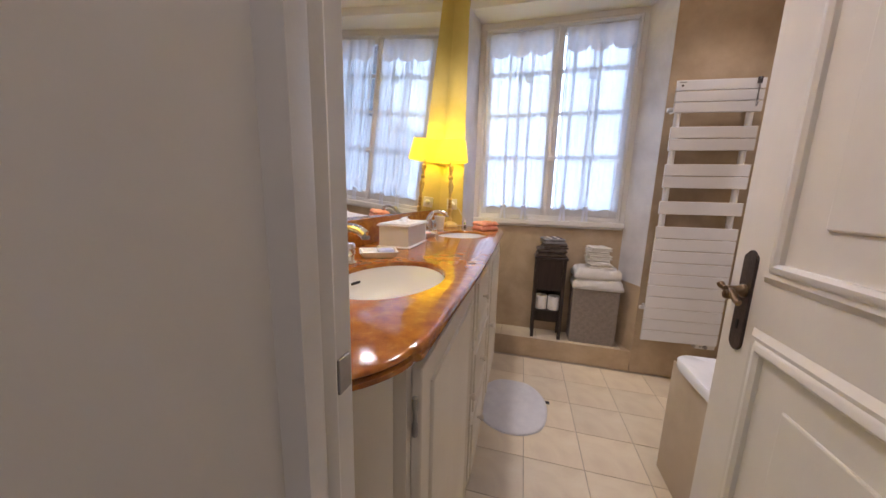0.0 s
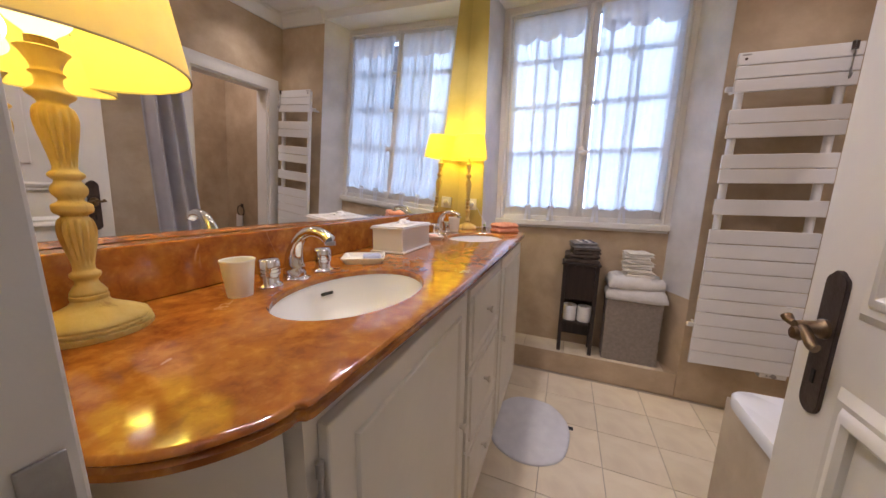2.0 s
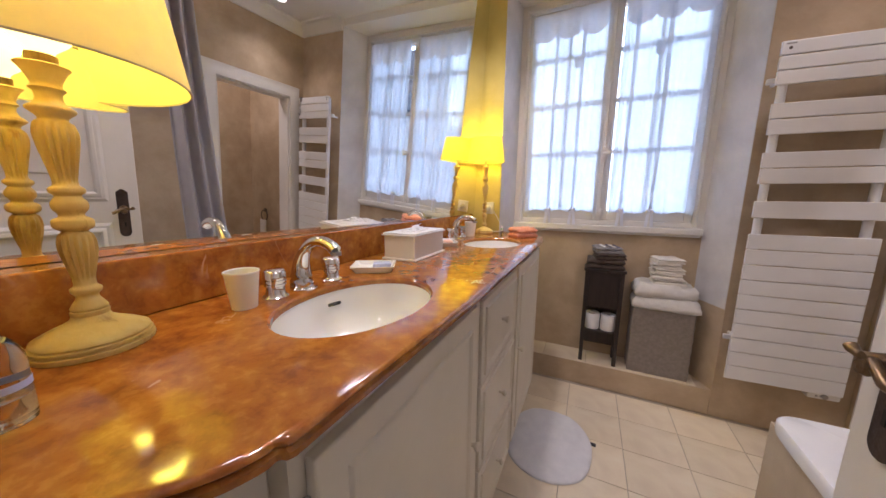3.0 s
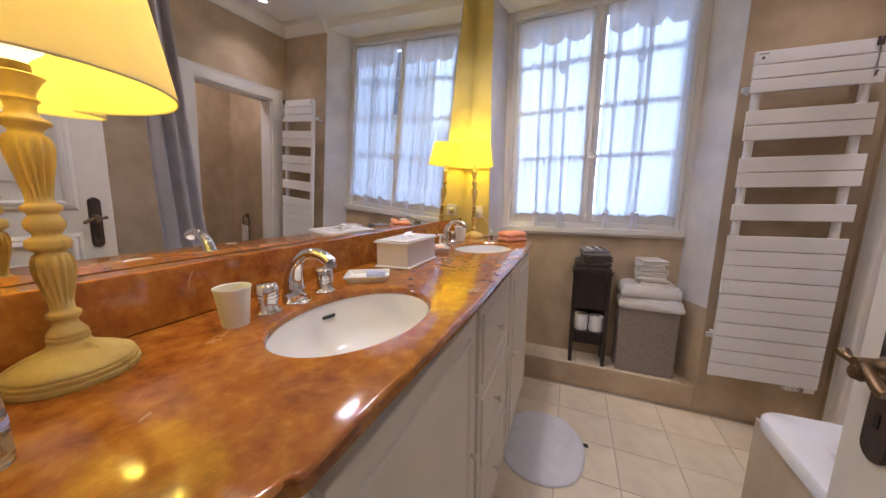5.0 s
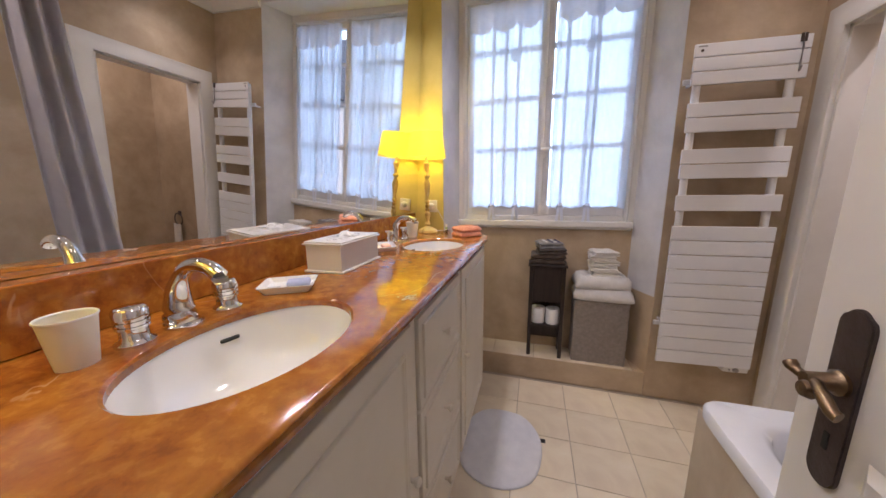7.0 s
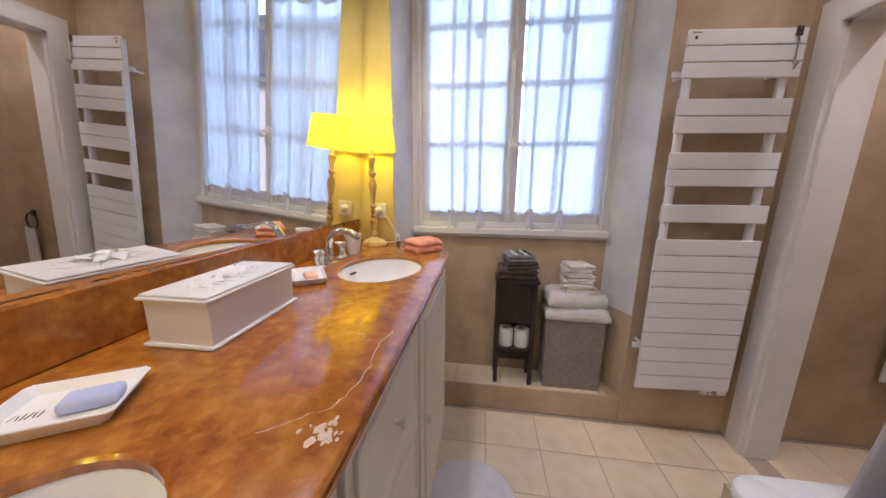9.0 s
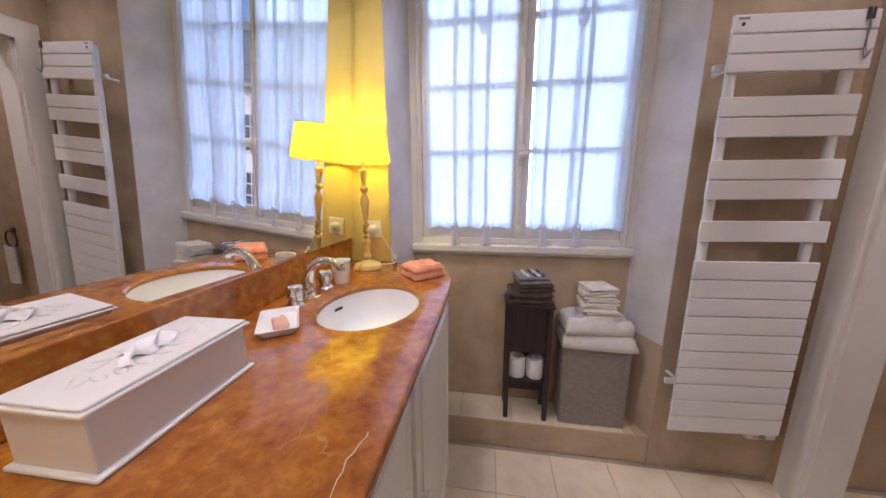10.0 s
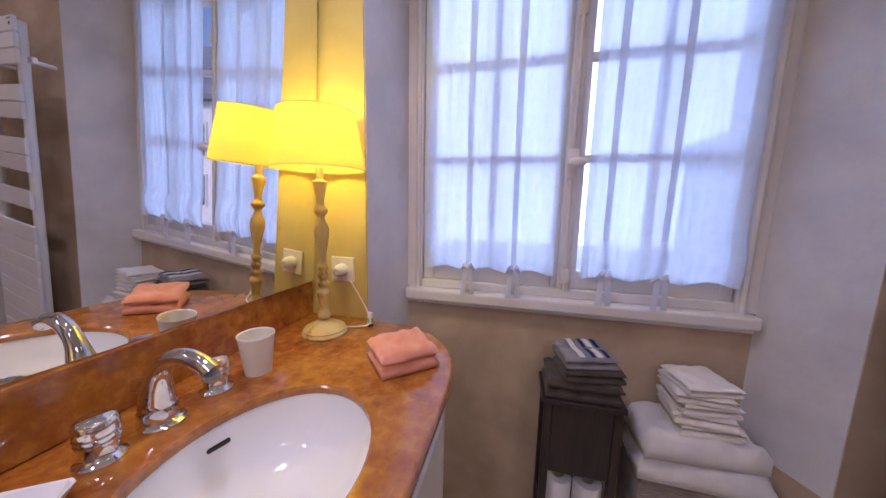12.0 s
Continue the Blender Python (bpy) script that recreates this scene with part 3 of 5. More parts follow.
sheer(MX + 0.045, WX1 - 0.062, 8, (0.155, 0.51), 0.797)

# ---- outside ----
setting("ground", boxes((-400, 400, NB + 0.3, 800, -6.2, -6.0)), COURT, "paved courtyard")
fac = thing("far_house", "pale rendered house across the courtyard with a slate roof", "house")
part("wall", boxes((8.0, 30.0, 15.0, 22.0, -6.0, 4.0)), FACADE, fac)
part("roof", prism([(7.7, 14.6), (30.4, 14.6), (30.4, 22.4), (7.7, 22.4)], 4.0, 4.2), SLATE, fac)
part("roof_slope", sweep([(7.7, 14.6, 4.2), (30.4, 14.6, 4.2)], [(0, 0), (-3.8, 3.6), (-3.8, 0)]), SLATE, fac)
for wx in (9.0, 11.4, 13.8, 16.2, 18.6, 21.0):
    for wz in (-3.6, -0.6, 1.6):
        w1 = part("window", boxes((wx, wx + 1.1, 14.93, 15.05, wz, wz + 1.5), bev=0.01), WHITE, fac)
        for k in (0, 1):
            for q in (0, 1, 2):
                part("pane", boxes((wx + 0.08 + 0.49 * k, wx + 0.52 + 0.49 * k, 14.92, 14.925, wz + 0.08 + 0.46 * q, wz + 0.48 + 0.46 * q)), DARKPANE, w1)
setting("backdrop", boxes((-60, 60, 70.0, 70.5, -8, 60)), SKYGLOW, "bright overcast sky")

# ---- recessed ceiling spots ----
def recessed_spot(x, y):
    r = thing("ceiling_spot", "small recessed ceiling spot with a pale ring, lit", "ceiling lamp", pose(x, y, ZC), group="ceiling spots")
    part("ring", lathe([(0.044, 0.0), (0.044, -0.004), (0.038, -0.007), (0.030, -0.005), (0.030, 0.0)], 28, cap=False), PLASTIC, r, "", 40)
    part("lens", lathe([(0.030, -0.003), (0.016, -0.004), (0.0, -0.0045)], 24), SPOTLENS, r, "glowing lens", 60).visible_shadow = False


# invented housing for the bath fill light, out of view
def fill_disc(x, y, r):
    d = thing("fill_light_disc", "flat round white disc added above the bath to carry the fill light", "ceiling lamp", pose(x, y, ZC))
    part("rim", lathe([(r + 0.012, 0.0), (r + 0.012, -0.018), (r + 0.004, -0.022), (r, -0.018), (r, 0.0)], 40, cap=False), PLASTIC, d, "", 40)
    part("base", lathe([(0.0, -0.006), (r, -0.006), (r, -0.002), (0.0, -0.002)], 40), PLASTIC, d)


fill_disc(1.22, 4.00, 0.165)
recessed_spot(1.437, 5.40)
recessed_spot(0.11, 4.24)
recessed_spot(0.11, 5.20)

# ---- towel radiator ----
RX0, RX1, RZ0, RZ1, RY = 1.182, 1.602, 0.288, 1.802, 5.632
rad = thing("towel_radiator", "tall white enamelled flat-tube towel radiator on the beige wall", "radiator")
RAD_TURN = pose(RX0, RY, 0, 0, 0, 4.0) @ Matrix.Translation((-RX0, -RY, 0))
rad.matrix_world = RAD_TURN
PITCH = (RZ1 - RZ0) / 1.553
tops = [(RZ1 - PITCH * d, PITCH * h) for d, h in [(0.0585 * k, 0.0585) for k in range(3)] + [(0.247 + 0.067 * k, 0.067) for k in range(2)]
        + [(0.453 + 0.070 * k, 0.070) for k in range(2)] + [(0.667, 0.080)] + [(0.818 + 0.0737 * k, 0.0737) for k in range(10)]]
for zt, high in tops:
    part("slat", boxes((RX0, RX1, RY, RY + 0.012, zt - high + 0.0035, zt), bev=0.003), RADIATOR, rad)
for x in (RX0 + 0.035, RX1 - 0.035):
    part("upright", lathe([(0.0, RZ0 + 0.005), (0.016, RZ0 + 0.008), (0.016, RZ1 - 0.008), (0.0, RZ1 - 0.005)], 20), RADIATOR, rad, "", 40).location = (x, RY + 0.028, 0)
    for z in (0.49, 1.66):
        part("bracket", tube([(x, RY + 0.036, z), (x, YN - 0.012, z)], 0.007, 12), RADIATOR, rad, "", 40)
        part("bracket_clip", boxes((min(x, x - 0.050 if x < 1.4 else x + 0.050), max(x, x - 0.050 if x < 1.4 else x + 0.050), RY + 0.034, RY + 0.050, z - 0.012, z + 0.012), bev=0.004), RADIATOR, rad)
ctl = part("control_box", boxes((1.49, 1.60, RY + 0.006, RY + 0.045, 0.262, 0.294), bev=0.006), PLASTIC, rad, "white thermostat box")
part("dial", move(lathe([(0.011, 0), (0.011, 0.006), (0.008, 0.008), (0, 0.008)], 20), pose(1.545, RY + 0.006, 0.278, 90)), STEEL, ctl, "grey dial")
for dx in (0.015, 0.03):
    part("button", boxes((1.50 + dx, 1.507 + dx, RY + 0.003, RY + 0.007, 0.274, 0.281), bev=0.001), STEEL, ctl)
part("badge", boxes((RX0 + 0.012, RX0 + 0.045, RY - 0.001, RY + 0.001, RZ1 - 0.014, RZ1 - 0.008)), STEEL, rad, "small grey maker's plate")
part("badge_dot", move(lathe([(0.006, 0), (0.006, 0.001), (0, 0.0015)], 16), pose(RX0 + 0.028, RY, RZ1 - 0.028, 90)), IRON, rad)
hook = thing("towel_hook", "dark metal hook hung over the radiator", "hook", RAD_TURN)
part("hook_wire", tube([(1.566, RY + 0.016, RZ1 + 0.002), (1.566, RY - 0.004, RZ1 + 0.003), (1.568, RY - 0.006, RZ1 - 0.05), (1.566, RY - 0.008, RZ1 - 0.11), (1.559, RY - 0.02, RZ1 - 0.145), (1.554, RY - 0.035, RZ1 - 0.13)], 0.0035, 8), STEEL, hook, "", 60)
part("hook_plate", boxes((1.556, 1.578, RY - 0.006, RY - 0.002, RZ1 - 0.03, RZ1 + 0.003), bev=0.001), IRON, hook)

# ---- bath ----
tub = thing("bathtub", "white bathtub with a beige plastered side panel", "bathtub")
TX0, TX1, TY0, TY1, TZ = 1.048, XE - 0.002, YS + 0.002, 4.962, 0.53
part("apron", prism([(TX0 + 0.012, TY0), (TX0 + 0.06, TY0), (TX0 + 0.06, TY1 - 0.06), (TX1, TY1 - 0.06), (TX1, TY1 - 0.012), (TX0 + 0.012, TY1 - 0.012)], 0, TZ - 0.028), APRON, tub, "beige plastered panel")


def tub_shell():
    bm = bmesh.new()
    cx, cy = (TX0 + TX1) / 2, (TY0 + TY1) / 2
    hx, hy = (TX1 - TX0) / 2, (TY1 - TY0) / 2

    def loop(ex, ey, z, power):
        out = []
        for k in range(64):
            a = 2 * math.pi * k / 64
            c, s = math.cos(a), math.sin(a)
            out.append(bm.verts.new((cx + ex * math.copysign(abs(c) ** (2 / power), c), cy + ey * math.copysign(abs(s) ** (2 / power), s), z)))
        return out
    loops = [loop(hx, hy, TZ - 0.035, 14), loop(hx, hy, TZ - 0.008, 14), loop(hx - 0.006, hy - 0.006, TZ, 14), loop(hx - 0.07, hy - 0.08, TZ, 6), loop(hx - 0.085, hy - 0.095, TZ - 0.012, 5.5),
             loop(hx - 0.11, hy - 0.13, TZ - 0.2, 5), loop(hx - 0.14, hy - 0.2, TZ - 0.40, 4.5), loop(hx - 0.2, hy - 0.28, TZ - 0.43, 4)]
    for a, b in zip(loops, loops[1:]):
        for i in range(64):
            j = (i + 1) % 64
            bm.faces.new((a[i], a[j], b[j], b[i]))
    bm.faces.new(loops[-1])
    bmesh.ops.recalc_face_normals(bm, faces=bm.faces)
    return bm


part("shell", tub_shell(), ACRYLIC, tub, "", 50)

# ---- grey shower curtain ----
sc = thing("shower_curtain", "grey cloth shower curtain drawn together beside the bath", "curtain")


def drape(u, v):
    spread = 0.075 + 0.048 * v
    y = 4.700 + 0.135 * v ** 1.3 + (u - 0.5) * 2 * spread
    return (1.300 + (0.018 + 0.016 * v) * math.sin(u * 19 + 0.8 * v) + 0.010 * math.sin(u * 15 + 2), y, ZC - 0.09 - (ZC - 0.09 - 0.36) * v)


part("cloth", sheet(drape, 110, 40, 0.002), DRAPE, sc, "", 80)
part("rail", tube([(1.300, YS, ZC - 0.075), (1.300, 5.01, ZC - 0.075), (1.300, 5.035, ZC - 0.06), (1.300, 5.04, ZC)], 0.010, 12), CHROME, sc, "chrome rail", 50)
for k in range(7):
    part("ring", tube([(1.300 + 0.016 * math.cos(a), 4.66 + 0.018 * k, ZC - 0.083 + 0.018 * math.sin(a)) for a in (i * math.pi / 6 for i in range(13))], 0.002, 6), CHROME, sc)

# ---- door ----
LW, LT = 0.552, 0.040
door = tagged(new("door_1"), "white panelled door standing open into the bathroom", "door", kind="structure")
door.matrix_world = pose(0.842, 3.805, 0, 0, 0, -2.0)
# leaf in its own space: y along the leaf from the hinge, visible face at x = 0
part("leaf", boxes((0, LT, 0, LW, 0.008, 1.985), bev=0.003), WHITE, door)
PROF = [(0, 0), (0.0, 0.008), (0.006, 0.013), (0.014, 0.012), (0.020, 0.006), (0.028, 0.008), (0.034, 0.004), (0.040, 0.0)]
for z0, z1 in ((0.11, 0.875), (1.045, 1.88)):
    part("moulding", panel_moulding(0, 0.10, LW - 0.135, z0, z1, PROF), WHITE, door, "", 40)
    part("field", boxes((-0.005, 0.002, 0.165, LW - 0.20, z0 + 0.065, z1 - 0.065), bev=0.004), WHITE, door)
    part("moulding", move(panel_moulding(0, 0.10, LW - 0.135, z0, z1, PROF), Matrix.Translation((LT, 0, 0)) @ Matrix.Diagonal((-1, 1, 1, 1))), WHITE, door, "", 40)


def plate_shape():
    y0, z0, z1, w = LW - 0.055, 0.850, 1.058, 0.019
    poly = []
    for k in range(13):
        a = math.pi * k / 12
        poly.append((y0 + w * math.cos(a) * (0.8 if 2 < k < 10 else 1), z1 - 0.02 + 0.02 * math.sin(a)))
    for k in range(13):
        a = math.pi + math.pi * k / 12
        poly.append((y0 + w * math.cos(a), z0 + 0.02 + 0.02 * math.sin(a)))
    bm = bmesh.new()
    a = [bm.verts.new((-0.0045, y, z)) for y, z in poly]
    b = [bm.verts.new((0.0, y, z)) for y, z in poly]
    c = bm.faces.new(a)
    bm.faces.new(b[::-1])
    for i in range(len(poly)):
        j = (i + 1) % len(poly)
        bm.faces.new((b[i], b[j], a[j], a[i]))
    bmesh.ops.recalc_face_normals(bm, faces=bm.faces)
    bmesh.ops.bevel(bm, geom=list(c.edges), offset=0.0012, segments=2, affect="EDGES")
    return bm


lockset = part("lock_plate", plate_shape(), IRON, door, "dark bronze lock plate with a rounded head", 40)
HYc = LW - 0.055
part("rose", move(lathe([(0.014, 0), (0.014, 0.004), (0.010, 0.008), (0.008, 0.03), (0, 0.03)], 20), pose(-0.0045, HYc, 0.975, 0, -90, 0)), BRASS, lockset, "", 40)
part("lever", tube(smooth_profile([(-0.032, HYc + 0.026, 0.981), (-0.031, HYc + 0.018, 0.976), (-0.028, HYc + 0.004, 0.974), (-0.030, HYc - 0.010, 0.976), (-0.033, HYc - 0.024, 0.971), (-0.034, HYc - 0.038, 0.962), (-0.032, HYc - 0.044, 0.960)], 3),
                   [0.0068] * 3 + [0.0052] * 9 + [0.0062] * 7, 12), BRASS, lockset, "aged brass lever handle", 60)
part("lever_boss", move(lathe([(0.010, 0), (0.013, 0.008), (0.010, 0.016), (0, 0.018)], 18), pose(-0.026, HYc - 0.006, 0.966, 0, -90, 0) @ Matrix.Scale(0.8, 4)), BRASS, lockset, "", 50)
part("keyhole", boxes((-0.006, -0.0045, HYc - 0.003, HYc + 0.003, 0.895, 0.915)), BLACK, lockset)
part("latch", boxes((0.012, 0.03, LW - 0.001, LW + 0.002, 0.90, 1.04)), STEEL, door, "steel latch plate")
plate_b = part("lock_plate", move(plate_shape(), Matrix.Translation((LT, 0, 0)) @ Matrix.Diagonal((-1, 1, 1, 1))), IRON, door)
part("lever", tube([(LT + 0.004, HYc, 0.975), (LT + 0.04, HYc, 0.975), (LT + 0.045, HYc - 0.03, 0.98), (LT + 0.045, HYc - 0.09, 0.972)], [0.009, 0.008, 0.008, 0.008], 12), BRASS, plate_b, "aged brass lever handle", 60)
for z in (0.25, 1.75):
    part("hinge", lathe([(0, z - 0.05), (0.008, z - 0.046), (0.008, z + 0.046), (0, z + 0.05)], 12), BRASS, door)

# ---- vanity ----
EDGE = [(0.13, 3.806), (0.185, 3.822), (0.222, 3.840), (0.249, 3.862), (0.270, 3.888), (0.281, 3.910), (0.286, 3.926)]


def slab_outline(inset=0.0):
    """Front edge of the slab, from the door wall round to the window pier."""
    pts = [(XW + 0.002, YS + 0.003 + inset), (0.04, YS + 0.003 + inset)]
    for x, y in smooth_profile(EDGE, 4):
        pts.append((x - inset, y + inset * 0.6))
    pts += [(0.285 - inset, 3.934), (0.289 - inset, 3.939), (0.294 - inset, 3.941), (0.296 - inset, 3.946)]
    for k in range(1, 25):
        y = 3.946 + (5.46 - 3.946) * k / 24
        t = min(1, max(0, (y - 3.95) / 0.5))
        pts.append((0.296 + 0.012 * t * t * (3 - 2 * t) - inset, y))
    for k in range(1, 11):
        a = math.pi / 2 * k / 10
        pts.append((0.308 - 0.21 * (1 - math.cos(a)) - inset * math.cos(a), 5.46 + (0.255 - inset) * math.sin(a)))
    pts += [(0.006, 5.717 - inset), (-0.004, 5.718), (XW + 0.002, 5.718)]
    return pts


BASINS = [(0.098, 4.268, 0.139, 0.188), (0.100, 5.214, 0.141, 0.177)]


def oval(cx, cy, rx, ry, n=48):
    return [(cx + rx * math.cos(2 * math.pi * k / n), cy + ry * math.sin(2 * math.pi * k / n)) for k in range(n)]


def slab():
    """Slab with an ogee edge and two oval cut-outs."""
    bm = bmesh.new()
    prof = [(0.008, 0.0), (0.003, -0.002), (0.001, -0.005), (0.004, -0.008), (0.005, -0.010), (0.001, -0.013), (0.0, -0.019), (0.005, -0.0225)]
    rows = [[bm.verts.new((x, y, C + dz)) for x, y in slab_outline(i)] for i, dz in prof]
    for a, b in zip(rows, rows[1:]):
        for i in range(len(a) - 1):
            bm.faces.new((a[i], b[i], b[i + 1], a[i + 1]))
    top, edges = rows[0], []
    for i in range(len(top)):
        j = (i + 1) % len(top)
        edges.append(bm.edges.get((top[i], top[j])) or bm.edges.new((top[i], top[j])))
    for b in BASINS:
        inner = [bm.verts.new((x, y, C)) for x, y in oval(*b)]
        mid = [bm.verts.new((x, y, C - 0.004)) for x, y in oval(b[0], b[1], b[2] - 0.004, b[3] - 0.004)]
        low = [bm.verts.new((x, y, C - 0.015)) for x, y in oval(b[0], b[1], b[2] - 0.004, b[3] - 0.004)]
        for i in range(48):
            j = (i + 1) % 48
            edges.append(bm.edges.new((inner[i], inner[j])))
            bm.faces.new((inner[i], inner[j], mid[j], mid[i]))
            bm.faces.new((mid[i], mid[j], low[j], low[i]))
    bmesh.ops.triangle_fill(bm, use_beauty=True, use_dissolve=False, edges=edges)
    bmesh.ops.recalc_face_normals(bm, faces=bm.faces)
    return bm


top = thing("marble_worktop", "polished orange marble worktop with a moulded edge and two oval cut-outs", "worktop")
part("slab", slab(), MARBLE, top, "", 35)
part("backsplash", boxes((-0.272, -0.188, YS + 0.003, 5.717, C + 0.001, 1.052), bev=0.003), MARBLE, top, "orange marble upstand")


def vein_patch(cx, cy, n, size, seed):
    rnd = random.Random(seed)
    bm = bmesh.new()
    for k in range(n):
        x, y, a, r = cx + rnd.gauss(0, size), cy + rnd.gauss(0, size * 1.4), rnd.uniform(0, 6.28), rnd.uniform(0.002, 0.0055)
        vs = [bm.verts.new((x + r * rnd.uniform(0.5, 1.2) * math.cos(a + q), y + 1.6 * r * rnd.uniform(0.5, 1.2) * math.sin(a + q), C + 0.0004 + 0.00006 * k)) for q in (0, 0.9, 1.9, 2.9, 4.0, 5.2)]
        bm.faces.new(vs)
    return bm


def vein_line(pts, w):
    rnd = random.Random(5)
    bm = bmesh.new()
    path = smooth_profile(pts, 6)
    last = None
    for x, y in path:
        x, y, q = x + rnd.gauss(0, 0.0015), y + rnd.gauss(0, 0.002), w * rnd.uniform(0.5, 1.4)
        row = (bm.verts.new((x - q, y, C + 0.0004)), bm.verts.new((x + q, y, C + 0.0004)))
        if last:
            bm.faces.new((last[0], last[1], row[1], row[0]))
        last = row
    return bm


VX, VY = 0.275, 4.510
part("white_vein", join(vein_patch(VX - 0.001, VY, 26, 0.008, 2), vein_line([(VX - 0.075, VY - 0.01), (VX - 0.034, VY + 0.02), (VX - 0.009, VY + 0.05), (VX + 0.002, VY + 0.12), (VX - 0.007, VY + 0.19), (VX + 0.004, VY + 0.25)], 0.0007), vein_line([(VX - 0.03, VY + 0.01), (VX - 0.005, VY + 0.004), (VX + 0.018, VY)], 0.0010)), VEIN, top, "chalky white veins in the marble")


def basin(cx, cy, rx, ry):
    b = thing("washbasin", "white oval ceramic basin set under the marble", "washbasin", pose(cx, cy, C - 0.0145), group="basins")
    bm = bmesh.new()
    rows = []
    for s, z in [(1.05, 0), (0.985, -0.001), (0.966, -0.015), (0.925, -0.042), (0.85, -0.070), (0.71, -0.092), (0.46, -0.105), (0.16, -0.110), (0.14, -0.115)]:
        rows.append([bm.verts.new((rx * s * math.cos(a), ry * s * math.sin(a), z)) for a in (2 * math.pi * k / 48 for k in range(48))])
    for a, c in zip(rows, rows[1:]):
        for i in range(48):
            j = (i + 1) % 48
            bm.faces.new((a[i], a[j], c[j], c[i]))
    part("bowl", bm, CERAMIC, b, "", 60)
    part("drain", lathe([(0.0, -0.113), (0.02, -0.111), (0.024, -0.108), (0.023, -0.106), (0.018, -0.108), (0.016, -0.102), (0.0, -0.099)], 24), CHROME, b, "chrome plug", 40)
    part("overflow", move(boxes((-0.017, 0.017, -0.003, 0.003, -0.0042, 0.0042), bev=0.0029), pose(-rx * 0.905 + 0.001, 0.046, -0.030, 0, 0, 73) @ pose(0, 0, 0, 12, 0, 0)), BLACK, b, "dark overflow slot")
    return b


for q in BASINS:
    basin(*q)


def mixer(x, y0, y1, y2, label):
    tap = thing("mixer_tap", label, "tap", pose(x, y1, C), group="taps")
    keys = [(-0.008, 0, 0), (-0.008, 0, 0.030), (-0.004, 0, 0.060), (0.009, 0, 0.089), (0.033, 0, 0.110), (0.062, 0, 0.116), (0.088, 0, 0.110), (0.104, 0, 0.099)]
    path = smooth_profile(keys, 4)
    rr = smooth_profile([(0.027, 0), (0.024, 0), (0.019, 0), (0.0135, 0), (0.0125, 0), (0.0122, 0), (0.0125, 0), (0.0135, 0)], 4)
    part("spout", tube(path, [r for r, _ in rr], 20), CHROME, tap, "", 60)
    part("spout_foot", lathe([(0.030, 0), (0.030, 0.004), (0.026, 0.007), (0.0, 0.007)], 28), CHROME, tap, "", 40)
    part("aerator", move(lathe([(0.0105, 0), (0.0105, 0.008), (0.0, 0.008)], 18), pose(0.106, 0, 0.089)), STEEL, tap, "", 40)
    prof = [(0.026, 0), (0.026, 0.004), (0.021, 0.008), (0.0185, 0.012), (0.0185, 0.026), (0.022, 0.028), (0.022, 0.0315), (0.0195, 0.0325), (0.0195, 0.035), (0.0225, 0.036), (0.0225, 0.0395), (0.0195, 0.0405),
            (0.0195, 0.043), (0.0225, 0.044), (0.0225, 0.054), (0.020, 0.060), (0.017, 0.062), (0.0, 0.0625)]
    for yy in (y0, y2):
        k = part("knob", lathe(prof, 30), CHROME, tap, "ringed chrome tap knob", 35)
        k.location = (0.0, yy - y1, 0)
    return tap


mixer(-0.075, 4.198, 4.271, 4.355, "chrome three-hole mixer tap with a swan spout and ringed knobs")
mixer(-0.102, 5.163, 5.237, 5.324, "chrome three-hole mixer tap with a swan spout and ringed knobs")

FX = 0.266
van = thing("vanity_cabinet", "off-white painted vanity cabinet with panelled doors and three drawers", "cabinet")


def carcass():
    pts = [(XW + 0.004, YS + 0.006), (0.02, YS + 0.02)]
    pts += [(x - 0.036, y + 0.018) for x, y in smooth_profile(EDGE, 3)]
    pts += [(0.240, 3.952), (FX, 3.956), (FX, 5.54), (0.235, 5.615), (0.16, 5.68), (0.03, 5.70), (XW + 0.004, 5.705)]
    shell = prism(pts, 0.075, C - 0.0235)
    lid_faces = [f for f in shell.faces if f.normal.z > 0.9 or min(v.co.z for v in f.verts) > C - 0.03]
    bmesh.ops.delete(shell, geom=lid_faces, context="FACES")
    return join(shell, prism([(x - 0.03 if x > 0 else x, y) for x, y in pts], 0, 0.075))


part("carcass", carcass(), CABINET, van, "", 30)
RIM = [(0, 0), (0, 0.005), (0.004, 0.009), (0.010, 0.0095), (0.016, 0.006), (0.020, 0.0065), (0.024, 0.003), (0.030, 0.0)]


def front(name, y0, y1, z0, z1, knob, mould=True):
    """A framed cabinet front on the face x = FX, looking to +x."""
    f = part(name, boxes((FX, FX + 0.018, y0, y1, z0, z1), bev=0.003), CABINET, van)
    i = 0.045 if z1 - z0 > 0.3 else 0.022
    part("moulding", sweep([(FX + 0.018, y0 + i, z0 + i), (FX + 0.018, y1 - i, z0 + i), (FX + 0.018, y1 - i, z1 - i), (FX + 0.018, y0 + i, z1 - i)], [(-o * 0.55, u * 0.7) for o, u in RIM], up=(1, 0, 0), close=True), CABINET, f, "", 40)
    if knob:
        part("knob", move(lathe([(0.006, 0), (0.005, 0.010), (0.011, 0.016), (0.012, 0.022), (0.007, 0.027), (0, 0.028)], 20), pose(FX + 0.018, knob[0], knob[1], 0, 90, 0)), CABINET, f, "", 40)
    return f


